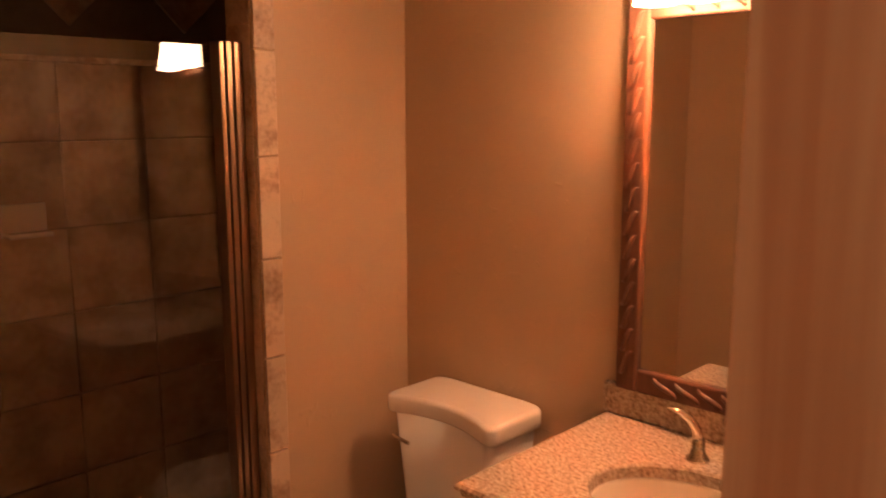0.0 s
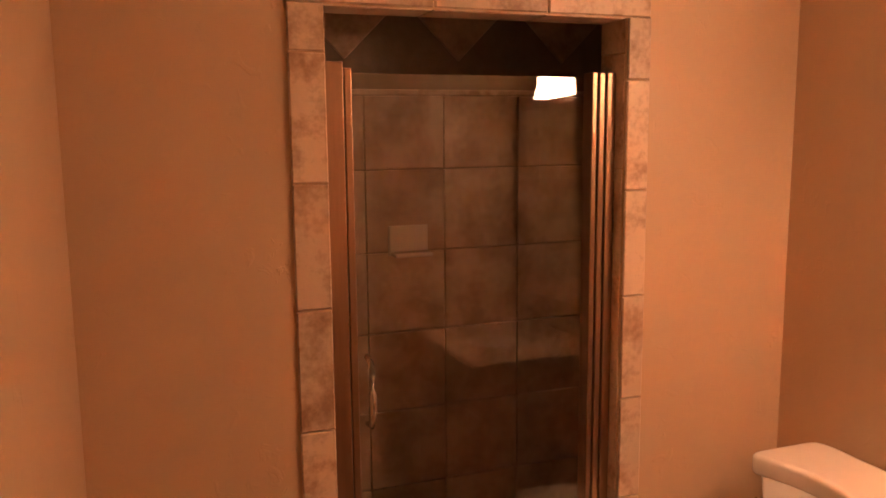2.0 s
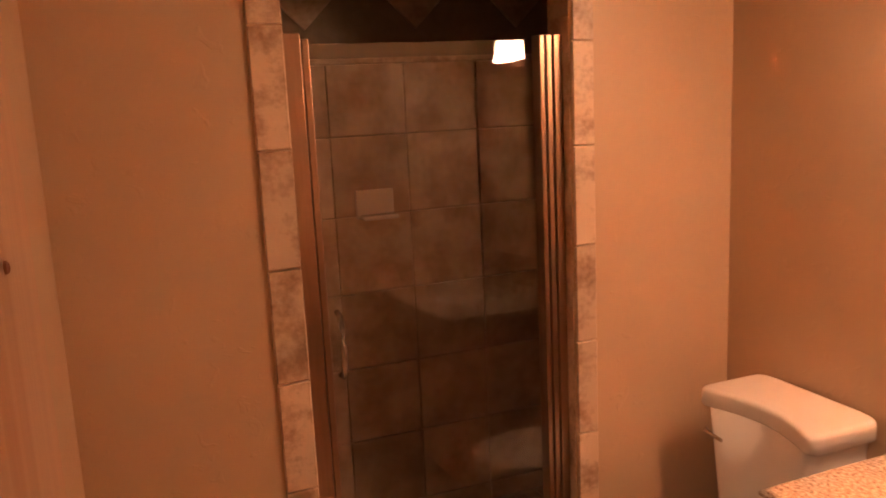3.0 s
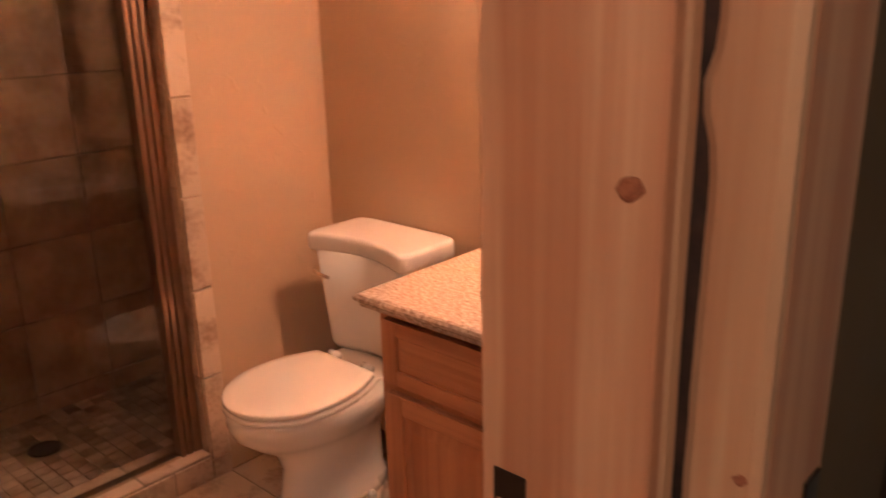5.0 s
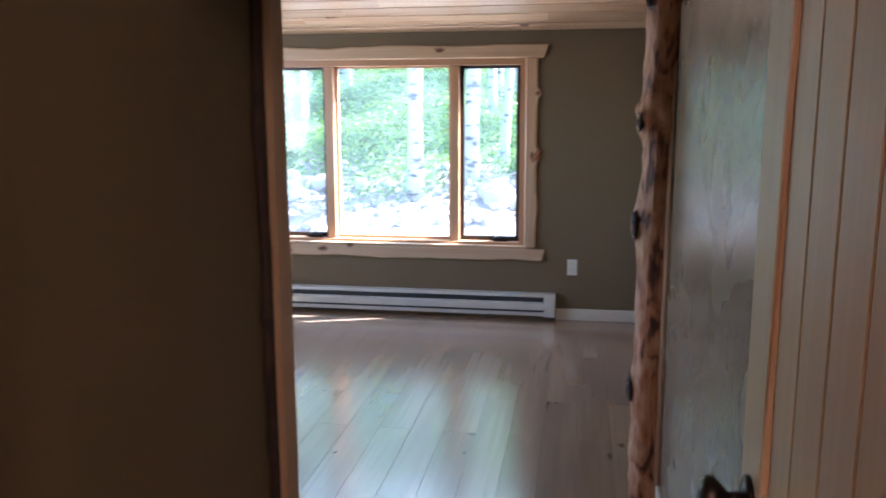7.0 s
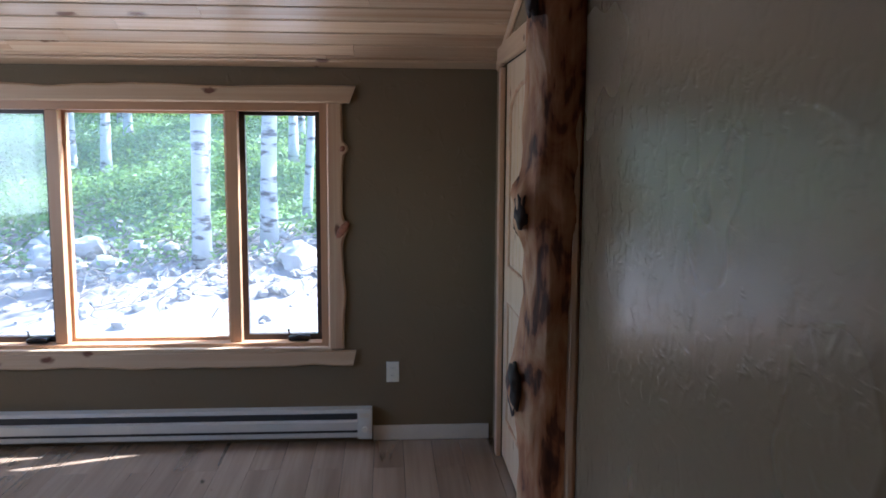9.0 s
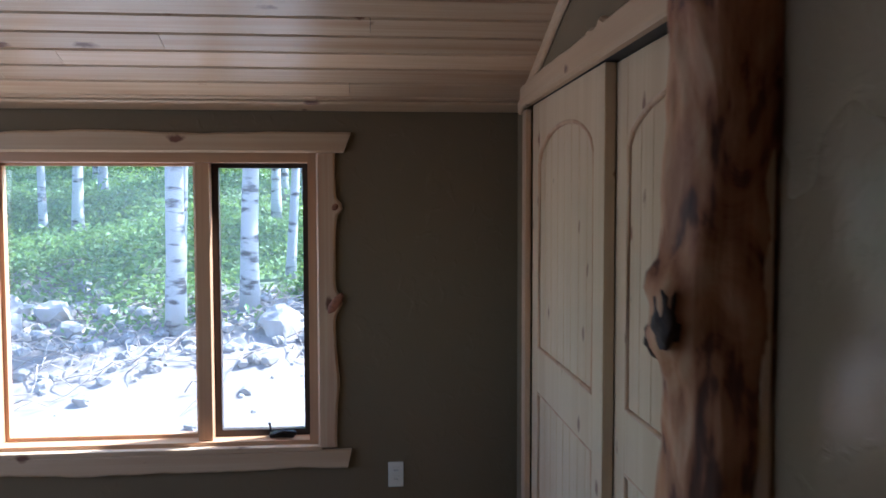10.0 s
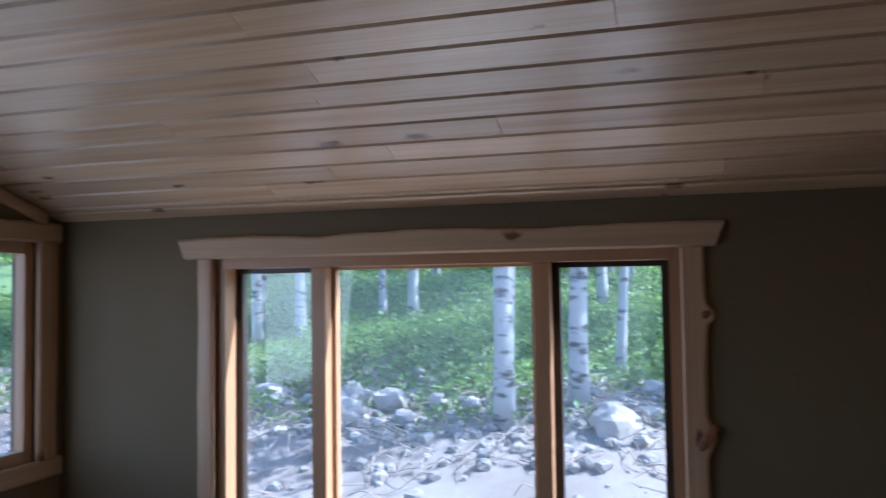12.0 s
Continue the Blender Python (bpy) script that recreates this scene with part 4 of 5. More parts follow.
base(XW - 0.014, XW, YC + 0.025, -2.255)
base(XD1 + 0.02, 2.19, YSH, YSH + 0.014)
base(XD1 + 0.02, 0.53, YD - 0.014, YD)
base(XE + 0.02, XW - 0.07, YN - 0.014, YN)

# ---- bathroom things ----
def egg(x0, x1, hw, cy, z, n=40):
    """An egg-shaped ring from x0 (tip) to x1 (back)."""
    pts = []
    for i in range(n):
        a = i * math.tau / n
        c, s = math.cos(a), math.sin(a)
        mid = x0 + (x1 - x0) * 0.58
        rx = (x1 - mid) if c > 0 else (mid - x0)
        s2 = math.copysign(abs(s) ** (1 - 0.35 * (c > 0)), s)
        pts.append((mid + rx * c, cy + hw * s2, z))
    return pts


def seat_ring(x0, x1, hw, cy, z, n=28):
    """A seat's outline: round in front, tapering to a straight back edge."""
    mid = x0 + (x1 - x0) * 0.52
    pts = [(mid - (mid - x0) * math.sin(a), cy + hw * math.cos(a), z) for a in (math.pi * i / n for i in range(n + 1))]
    side = [(u, 1 - 0.30 * u ** 2.2) for u in (0.2, 0.4, 0.6, 0.8, 0.92, 0.97)] + [(0.995, 0.675), (1.0, 0.64), (1.0, 0.3)]
    pts += [(mid + (x1 - mid) * u, cy - hw * w, z) for u, w in side]
    pts += [(mid + (x1 - mid) * u, cy + hw * w, z) for u, w in reversed(side)]
    return pts


def rrect(x0, x1, y0, y1, z, r, n=6, bow=0.0):
    """A rounded rectangle ring; bow swells its x0 side."""
    pts = []
    for cx, cy, a0 in ((x1 - r, y1 - r, 0), (x0 + r, y1 - r, 90), (x0 + r, y0 + r, 180), (x1 - r, y0 + r, 270)):
        for i in range(n + 1):
            a = radians(a0 + 90 * i / n)
            pts.append((cx + r * math.cos(a), cy + r * math.sin(a), z))
        if a0 == 90:
            for i in range(1, 9):
                pts.append((x0, y1 - r + (y0 - y1 + 2 * r) * i / 9, z))
    out = []
    for px, py, pz in pts:
        u = (py - (y0 + y1) / 2) / ((y1 - y0) / 2)
        out.append((px - (bow * max(0, math.cos(u * math.pi / 2 * 1.15)) if px < (x0 + x1) / 2 else 0), py, pz))
    return out


TY = -0.375
toilet = thing("toilet", "white china two-piece toilet with its lid closed", "toilet", (0, 0, 0))
rings = [egg(-0.10, 0.33, 0.105, TY, 0.0), egg(-0.095, 0.33, 0.105, TY, 0.03), egg(-0.06, 0.32, 0.088, TY, 0.07), egg(-0.045, 0.32, 0.085, TY, 0.17),
         egg(-0.07, 0.32, 0.10, TY, 0.23), egg(-0.14, 0.32, 0.145, TY, 0.28), egg(-0.19, 0.32, 0.178, TY, 0.325), egg(-0.203, 0.32, 0.186, TY, 0.36), egg(-0.203, 0.32, 0.186, TY, 0.395)]
part("bowl", loft(bmesh.new(), rings), CERAMIC, toilet, smooth=True)
part("deck", loft(bmesh.new(), [rrect(0.18, 0.49, TY - 0.13, TY + 0.13, z, 0.04) for z in (0.30, 0.395, 0.405)]), CERAMIC, toilet, smooth=False)
part("seat", loft(bmesh.new(), [seat_ring(-0.204 + d, 0.232 - d, 0.188 - d, TY, z) for d, z in ((0.004, 0.398), (0, 0.402), (0, 0.410), (0.005, 0.415))]), CERAMIC, toilet, smooth=False)
part("seat_lid", loft(bmesh.new(), [seat_ring(-0.202 + d, 0.215 - d, 0.186 - d, TY, z) for d, z in ((0.004, 0.418), (0, 0.4195), (0, 0.432), (0.002, 0.4335), (0.006, 0.4355), (0.03, 0.439), (0.033, 0.4392), (0.1, 0.441))]), CERAMIC, toilet, smooth=True)
for s in (-0.075, 0.075):
    part("seat_hinge", cyl(bmesh.new(), 0.014, -0.02, 0.02, pose(0.235, TY + s, 0.424, 90)), CERAMIC, toilet, smooth=True)
part("tank", loft(bmesh.new(), [rrect(0.285 - f, 0.492, TY - 0.195 - f, TY + 0.18 + f, z, 0.03, bow=-0.03) for f, z in ((-0.02, 0.41), (-0.008, 0.43), (0.0, 0.55), (0.014, 0.75))]), CERAMIC, toilet, smooth=True)
part("tank_lid", loft(bmesh.new(), [rrect(0.262 - f, 0.497, TY - 0.226 - f, TY + 0.215 + f, z, 0.03, bow=-0.045) for f, z in ((-0.010, 0.748), (-0.002, 0.7485), (0, 0.750), (0.003, 0.756), (0.003, 0.790), (0.0015, 0.797), (-0.003, 0.802), (-0.009, 0.8045), (-0.014, 0.8052), (-0.016, 0.8054), (-0.05, 0.807))]), CERAMIC, toilet, smooth=True)
part("flush_lever", tube(bmesh.new(), [(0.245, TY + 0.16, 0.69), (0.235, TY + 0.15, 0.69), (0.232, TY + 0.08, 0.685)], 0.006), NICKEL, toilet, "nickel flush lever")
for s in (-0.1, 0.1):
    part("bolt_cap", lathe(bmesh.new(), [(0.016, 0), (0.015, 0.012), (0.008, 0.02), (0.001, 0.022)], 14, pose(0.2, TY + s * 1.05, 0.0)), CERAMIC, toilet)
# supply valve and clear plastic beside the base
bag = thing("plastic_bag", "crumpled clear plastic wrapping on the tile floor", "plastic bag")
bm = bmesh.new()
bmesh.ops.create_icosphere(bm, subdivisions=4, radius=0.06)
for v in bm.verts:
    v.co *= 1 + 0.5 * noise.noise(v.co * 28) + 0.35 * noise.noise(v.co * 70)
    v.co.z = v.co.z * 0.95
zmin = min(v.co.z for v in bm.verts)
bmesh.ops.transform(bm, matrix=pose(0.22, -0.60, -zmin + 0.001), verts=bm.verts)
part("film", bm, CLEARBAG, bag)

# vanity
VX0, VY1, VY0 = -0.055, -0.835, -1.705
van = thing("vanity_cabinet", "reddish hickory vanity cabinet with raised-panel drawer and doors", "cabinet")
part("side_panel", B(VX0 + 0.02, 0.505, VY1 - 0.018, VY1, 0.09, 0.818), CABINET_Z, van)
part("side_panel", B(VX0 + 0.02, 0.505, VY0, VY0 + 0.018, 0.09, 0.818), CABINET_Z, van)
part("bottom_panel", B(VX0 + 0.02, 0.505, VY0 + 0.018, VY1 - 0.018, 0.09, 0.108), CABINET_Y, van)
part("toe_kick", B(VX0 + 0.07, VX0 + 0.085, VY0, VY1 - 0.01, 0, 0.09), CABINET_Y, van)
part("back_foot", B(0.40, 0.505, VY1 - 0.03, VY1 - 0.012, 0, 0.09), CABINET_Z, van)
for y0, y1 in ((VY1 - 0.045, VY1), (VY0, VY0 + 0.045), ((VY0 + VY1) / 2 - 0.022, (VY0 + VY1) / 2 + 0.022)):
    part("face_stile", B(VX0, VX0 + 0.02, y0, y1, 0.09, 0.818, bevel=0.001), CABINET_Z, van)
for z0, z1 in ((0.785, 0.818), (0.595, 0.635), (0.09, 0.125)):
    part("face_rail", B(VX0 + 0.001, VX0 + 0.02, VY0 + 0.045, VY1 - 0.045, z0, z1), CABINET_Y, van)


def raised(name, y0, y1, z0, z1, mm, label, st=0.05):
    x = VX0
    f = part(name, B(x - 0.012, x, y0, y1, z0, z1), CABINET_Z, van, label)
    for a, b in ((y0, y0 + st), (y1 - st, y1)):
        part("stile", B(x - 0.02, x - 0.012, a, b, z0, z1, bevel=0.0025), CABINET_Z, f)
    for a, b in ((z0, z0 + st), (z1 - st, z1)):
        part("rail", B(x - 0.0195, x - 0.012, y0 + st, y1 - st, a, b, bevel=0.0025), CABINET_Y, f)
    e = 0.028
    a, b, c, d = y0 + st + 0.004, y1 - st - 0.004, z0 + st + 0.004, z1 - st - 0.004
    loops = []
    for k, dx in ((0, 0.0125), (e, 0.019)):
        loops.append([(x - dx, a + k, c + k), (x - dx, b - k, c + k), (x - dx, b - k, d - k), (x - dx, a + k, d - k)])
    part("panel", loft(bmesh.new(), loops), mm, f)


ym = (VY0 + VY1) / 2
raised("drawer_front", ym + 0.008, VY1 - 0.03, 0.625, 0.79, CABINET_Y, "raised-panel drawer front", 0.038)
raised("drawer_front", VY0 + 0.03, ym - 0.008, 0.625, 0.79, CABINET_Y, "raised-panel drawer front", 0.038)
raised("cabinet_door", ym + 0.008, VY1 - 0.03, 0.115, 0.60, CABINET_Z, "raised-panel door")
raised("cabinet_door", VY0 + 0.03, ym - 0.008, 0.115, 0.60, CABINET_Z, "raised-panel door")

top = thing("countertop", "speckled tan granite vanity top with a rounded edge", "countertop")
SX, SY, SA, SB = 0.15, -1.235, 0.165, 0.215
TX0, TX1, TY0, TY1 = -0.118, 0.505, -1.708, -0.812
bm = bmesh.new()
N = 64


def out_pt(a, k, z):
    c, s = math.cos(a), math.sin(a)
    t = min(((TX1 - k - SX) / c if c > 1e-6 else 1e9), ((TX0 + k - SX) / c if c < -1e-6 else 1e9), ((TY1 - k - SY) / s if s > 1e-6 else 1e9), ((TY0 + k - SY) / s if s < -1e-6 else 1e9))
    return (SX + t * c, SY + t * s, z)


corners = sorted([math.atan2(y - SY, x - SX) % math.tau for x in (TX0, TX1) for y in (TY0, TY1)] + [i * math.tau / N for i in range(N)])
ins = lambda k, z: [(SX + (SA + k) * math.cos(a), SY + (SB + k) * math.sin(a), z) for a in corners]
loft(bm, [ins(0, 0.822), ins(0, 0.849), ins(0.004, 0.855)] + [[out_pt(a, k, z) for a in corners] for k, z in ((0.012, 0.855), (0.005, 0.852), (0.0, 0.845), (0.0, 0.838), (0.008, 0.832), (0.010, 0.822))] + [ins(0, 0.822)], cap=False)
part("slab", bm, GRANITE, top)
part("backsplash", B(0.485, 0.507, TY0, TY1 + 0.004, 0.855, 0.94, bevel=0.003), GRANITE, top)
sink = thing("sink", "white oval undermount china sink", "sink")
lathe_prof = [(0.99, 0.821), (0.985, 0.815), (0.95, 0.77), (0.85, 0.72), (0.6, 0.69), (0.25, 0.682), (0.1, 0.68)]
bm = bmesh.new()
rings = [[(SX + SA * r * math.cos(a), SY + SB * r * math.sin(a), z) for a in (i * math.tau / 48 for i in range(48))] for r, z in [(1.06, 0.8215)] + lathe_prof]
loft(bm, rings + [[(x2, y2, z2 - 0.012) for x2, y2, z2 in r] for r in reversed(rings)], cap=False)
part("basin", bm, CERAMIC, sink, smooth=True)
part("drain_ring", cyl(bmesh.new(), 0.022, 0.678, 0.684, Matrix.Translation((SX, SY, 0))), NICKEL, sink, "nickel drain")

fau = thing("faucet", "brushed nickel widespread faucet with curved lever handles", "faucet")
FX, FY = 0.365, -1.275
for s in (1, -1):
    by = FY + s * 0.125
    hb = part("handle_base", lathe(bmesh.new(), [(0.028, 0.8545), (0.027, 0.861), (0.019, 0.868), (0.016, 0.89), (0.014, 0.91)], 20, Matrix.Translation((FX, by, 0))), NICKEL, fau, smooth=True)
    pts = [(FX, by, 0.90), (FX - 0.004, by + s * 0.004, 0.93), (FX - 0.014, by + s * 0.016, 0.955), (FX - 0.028, by + s * 0.036, 0.972), (FX - 0.045, by + s * 0.06, 0.98)]
    part("lever", tube(bmesh.new(), pts, [0.014, 0.012, 0.010, 0.008, 0.004], 12), NICKEL, hb, smooth=True)
sp = part("spout_base", lathe(bmesh.new(), [(0.03, 0.8545), (0.029, 0.862), (0.02, 0.872), (0.016, 0.90)], 20, Matrix.Translation((FX + 0.01, FY, 0))), NICKEL, fau, smooth=True)
pts = [(FX + 0.01 - 0.062 * (1 - math.cos(a)), FY, 0.90 + 0.075 * math.sin(a)) for a in (radians(v) for v in range(0, 166, 15))]
part("spout", tube(bmesh.new(), pts, 0.012, 14), NICKEL, sp, smooth=True)

# mirror with a carved frame
mir = thing("mirror", "wall mirror in a reddish carved wood frame with twisting vines", "mirror")
MY1, MY0, MZ0, MZ1, FW = -0.85, -1.66, 0.935, 1.965, 0.062
part("glass", B(0.490, 0.500, MY0 + 0.055, MY1 - 0.057, MZ0 + 0.06, MZ1 - 0.07), MIRROR, mir)
for y0, y1 in ((MY1 - FW, MY1), (MY0, MY0 + FW)):
    f = part("frame_side", B(0.474, 0.509, y0, y1, MZ0, MZ1, bevel=0.006), MIRRORWOOD, mir)
    for i in range(int((MZ1 - MZ0 - 0.10) / 0.062)):
        z = MZ0 + 0.045 + i * 0.062
        pts = [(0.4755 - 0.004 * math.sin(u * math.pi), y1 - 0.012 - (FW - 0.024) * u, z + 0.062 * u - 0.009 * math.sin(u * math.tau)) for u in (k / 8 for k in range(9))]
        part("carved_leaf", tube(bmesh.new(), pts, [0.003, 0.005, 0.0065, 0.0075, 0.008, 0.0075, 0.0065, 0.005, 0.003], 8), MIRRORWOOD, f, smooth=True)
for z0, z1 in ((MZ0, MZ0 + FW), (MZ1 - 0.075, MZ1)):
    f = part("frame_rail", B(0.475, 0.509, MY0 + FW, MY1 - FW, z0, z1, bevel=0.006), MIRRORWOOD, mir)
    for i in range(int((MY1 - MY0 - 2 * FW - 0.02) / 0.062)):
        y = MY0 + FW + 0.012 + i * 0.062
        zl, zh = z0 + 0.010, z1 - 0.010
        pts = [(0.4755 - 0.004 * math.sin(u * math.pi), y + 0.062 * u - 0.009 * math.sin(u * math.tau), zl + (zh - zl) * u) for u in (k / 8 for k in range(9))]
        part("carved_leaf", tube(bmesh.new(), pts, [0.003, 0.005, 0.0065, 0.0075, 0.008, 0.0075, 0.0065, 0.005, 0.003], 8), MIRRORWOOD, f, smooth=True)

# light over the mirror
vl = thing("vanity_light", "three-lamp bronze bath light with glowing amber bell shades", "wall light")
part("back_plate", B(0.488, 0.508, -1.24, -0.91, 2.02, 2.11, bevel=0.008), BRONZE, vl)
for y in (-0.97, -1.075, -1.18):
    part("arm", tube(bmesh.new(), [(0.49, y, 2.07), (0.45, y, 2.10), (0.41, y, 2.10), (0.395, y, 2.06)], 0.009, 10), BRONZE, vl, smooth=True)
    part("socket", cyl(bmesh.new(), 0.022, 2.03, 2.075, Matrix.Translation((0.395, y, 0))), BRONZE, vl, smooth=True)
    bm = bmesh.new()
    lathe(bm, [(0.018, 2.04), (0.025, 2.034), (0.031, 2.01), (0.036, 1.975), (0.042, 1.94), (0.050, 1.912), (0.047, 1.912), (0.038, 1.945), (0.026, 2.01), (0.001, 2.03)], 28, Matrix.Translation((0.395, y, 0)))
    part("shade", bm, SHADE, vl, "glowing amber glass shade", smooth=True)
    bm = bmesh.new()
    lathe(bm, [(0.002, 1.908), (0.012, 1.911), (0.021, 1.922), (0.023, 1.935), (0.018, 1.952), (0.012, 1.975), (0.012, 2.0)], 16, Matrix.Translation((0.395, y, 0)))
    part("bulb", bm, BULB, vl, "lit frosted bulb", smooth=True)

# ---- shower ----
sd = thing("shower_door", "glass shower door in a brushed bronze frame, closed", "shower door")
for x0, x1, z1 in ((-0.883, -0.833, 1.875), (-0.831, -0.812, 1.86)):
    part("post", B(x0, x1, 0.04, 0.085, 0.097, z1, bevel=0.003), BRONZE, sd)
for x0, x1 in ((-0.150, -0.132), (-0.128, -0.108), (-0.104, -0.075)):
    part("post", B(x0, x1, 0.036, 0.085, 0.097, 1.86, bevel=0.004), BRONZE, sd)
part("glass_panel", box(bmesh.new(), -0.812, -0.150, -0.004, 0.004, -0.872, 0.872, m=pose(0, 0.062, 0.978, -1.6)), SHOWERGLASS, sd, "clear glass panel").visible_shadow = False
part("bottom_rail", B(-0.812, -0.15, 0.045, 0.08, 0.096, 0.106), NICKEL, sd)
hp = [(-0.785, 0.058, 1.135), (-0.785, 0.025, 1.13), (-0.785, 0.012, 1.10), (-0.785, 0.008, 1.045), (-0.785, 0.012, 0.99), (-0.785, 0.025, 0.96), (-0.785, 0.058, 0.955)]
part("handle", tube(bmesh.new(), hp, [0.008, 0.008, 0.010, 0.011, 0.010, 0.008, 0.008], 12), NICKEL, sd, "curved nickel pull handle", smooth=True)
soap = thing("soap_dish", "cream ceramic soap dish set in the shower wall", "soap dish")
part("back_plate", B(-0.48, -0.33, 0.87, 0.885, 1.26, 1.37, bevel=0.006), CERAMIC, soap)
part("tray", B(-0.475, -0.335, 0.80, 0.87, 1.262, 1.278, bevel=0.006), CERAMIC, soap)
dr = thing("floor_drain", "round dark metal shower drain", "drain")
part("plate", lathe(bmesh.new(), [(0.055, 0.0035), (0.055, 0.008), (0.048, 0.010), (0.046, 0.007), (0.001, 0.007)], 28, pose(-0.36, 0.62, 0)), DARKMETAL, dr)
for i in range(8):
    a = i * math.tau / 8
    part("slot", box(bmesh.new(), 0.015, 0.038, -0.003, 0.003, 0.0072, 0.0085, m=pose(-0.36, 0.62, 0) @ pose(0, 0, 0, 0, 0, math.degrees(a))), DARKFIN, dr)

# ---- hall lamp, unseen: added for the warm light on the door jambs ----
hl = thing("ceiling_light", "unseen round hall ceiling light with a warm frosted dome", "ceiling light", (-1.75, -2.5, 2.44))
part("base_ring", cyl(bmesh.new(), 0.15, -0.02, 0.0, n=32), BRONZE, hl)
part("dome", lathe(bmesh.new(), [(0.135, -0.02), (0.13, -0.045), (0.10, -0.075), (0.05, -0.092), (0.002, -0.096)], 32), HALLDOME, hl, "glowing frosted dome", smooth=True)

# ---- outside ----
def gz(x, y):
    n = 0.30 * noise.noise(Vector((x * 0.35, y * 0.35, 0))) + 0.10 * noise.noise(Vector((x * 1.3, y * 1.3, 3)))
    if x < 5.2:
        return -0.45
    s = max(0.0, min(1.0, (x - 8.0) / 4.0))
    h = -0.45 + 0.70 * s * s * (3 - 2 * s) + 0.205 * max(0, x - 11.4) + 0.0035 * max(0, x - 16) ** 2 * (1 if x < 60 else 0) + (0.0035 * 44 ** 2 if x >= 60 else 0)
    return h + n * min(1, max(0, (x - 7) / 4))


xs = [-600, -200, -60, -20, -8, 0, 4, 5.2] + list(np.linspace(5.6, 20, 49)) + list(np.linspace(21, 60, 27)) + [80, 120, 200, 400, 900]
ys = [-900, -300, -100, -50] + list(np.linspace(-30, -9, 14)) + list(np.linspace(-8, 16, 73)) + list(np.linspace(17.5, 45, 14)) + [80, 200, 900]
verts = [(x, y, gz(x, y) if abs(y) < 60 else gz(x, math.copysign(60, y))) for x in xs for y in ys]
ny = len(ys)
faces = [(i * ny + j, (i + 1) * ny + j, (i + 1) * ny + j + 1, i * ny + j + 1) for i in range(len(xs) - 1) for j in range(ny - 1)]
me = bpy.data.meshes.new("ground")
me.from_pydata(verts, [], faces)
me.materials.append(SOIL)
for p in me.polygons:
    p.use_smooth = True
tagged(new("ground", me), "pale disturbed soil rising to a wooded hillside", "ground", kind="structure")

rg = np.random.default_rng(7)


def quads(name, c, size, m, label, category, flat=0.6):
    """Many small leaves, each a bent pair of triangles at a random tilt."""
    n = len(c)
    d = rg.normal(size=(n, 3))
    d[:, 2] *= flat
    d /= np.linalg.norm(d, axis=1)[:, None]
    e = np.cross(d, rg.normal(size=(n, 3)))
    e /= np.linalg.norm(e, axis=1)[:, None]
    s = size * rg.uniform(0.6, 1.4, n)[:, None]
    up = np.cross(d, e) * s * 0.15
    v = np.stack([c - d * s, c - e * s * 0.55 + up, c + d * s, c + e * s * 0.55 + up], axis=1).reshape(-1, 3)
    f = np.arange(4 * n).reshape(n, 4)
    me = bpy.data.meshes.new(name)
    me.from_pydata(v.tolist(), [], f.tolist())
    me.materials.append(m)
    return me


def scatter(n, x0, x1, y0, y1, thin):
    out = []
    while len(out) < n:
        x, y = rg.uniform(x0, x1), rg.uniform(y0, y1)
        d = noise.noise(Vector((x * 0.5, y * 0.5, 8))) + 0.6 * noise.noise(Vector((x * 1.7, y * 1.7, 2)))
        if d + thin(x) > rg.uniform(-0.5, 0.5):
            out.append((x, y, d))
    return out


pts = scatter(95000, 10.6, 22, -7, 13, lambda x: min(0.5, (x - 12.0) * 0.3))
c = np.array([(x, y, gz(x, y) + abs(rg.normal()) * 0.15 * (0.35 + 2.6 * max(0, d)) + 0.02) for x, y, d in pts])
tagged(new("undergrowth", quads("undergrowth", c, 0.046, LEAF, "", "")), "bright green leafy undergrowth on the hillside", "undergrowth", kind="stuff")
pts = scatter(60000, 22, 62, -16, 34, lambda x: 0.3)
c = np.array([(x, y, gz(x, y) + abs(rg.normal()) * 0.45 * (0.6 + max(0, d))) for x, y, d in pts])
tagged(new("undergrowth", quads("undergrowth", c, 0.15, LEAF, "", "")), "green brush higher on the wooded slope", "undergrowth", kind="stuff")


def rock_mesh(name, r, seed, m):
    bm = bmesh.new()
    bmesh.ops.create_icosphere(bm, subdivisions=3 if r > 0.2 else 2, radius=r)
    for v in bm.verts:
        n = v.co / r
        v.co *= 1 + 0.45 * noise.noise(n * 1.1 + Vector((seed, 0, 0))) + 0.18 * noise.noise(n * 3 + Vector((0, seed, 0)))
        v.co.z *= 0.65
        for ax in range(3):
            lim = r * (0.62 + 0.2 * noise.noise(Vector((seed, ax, 1))))
            v.co[ax] = max(-lim * 1.3, min(lim * 1.3, v.co[ax]))
    me = bpy.data.meshes.new(name)
    bm.to_mesh(me)
    bm.free()
    me.materials.append(m)
    return me


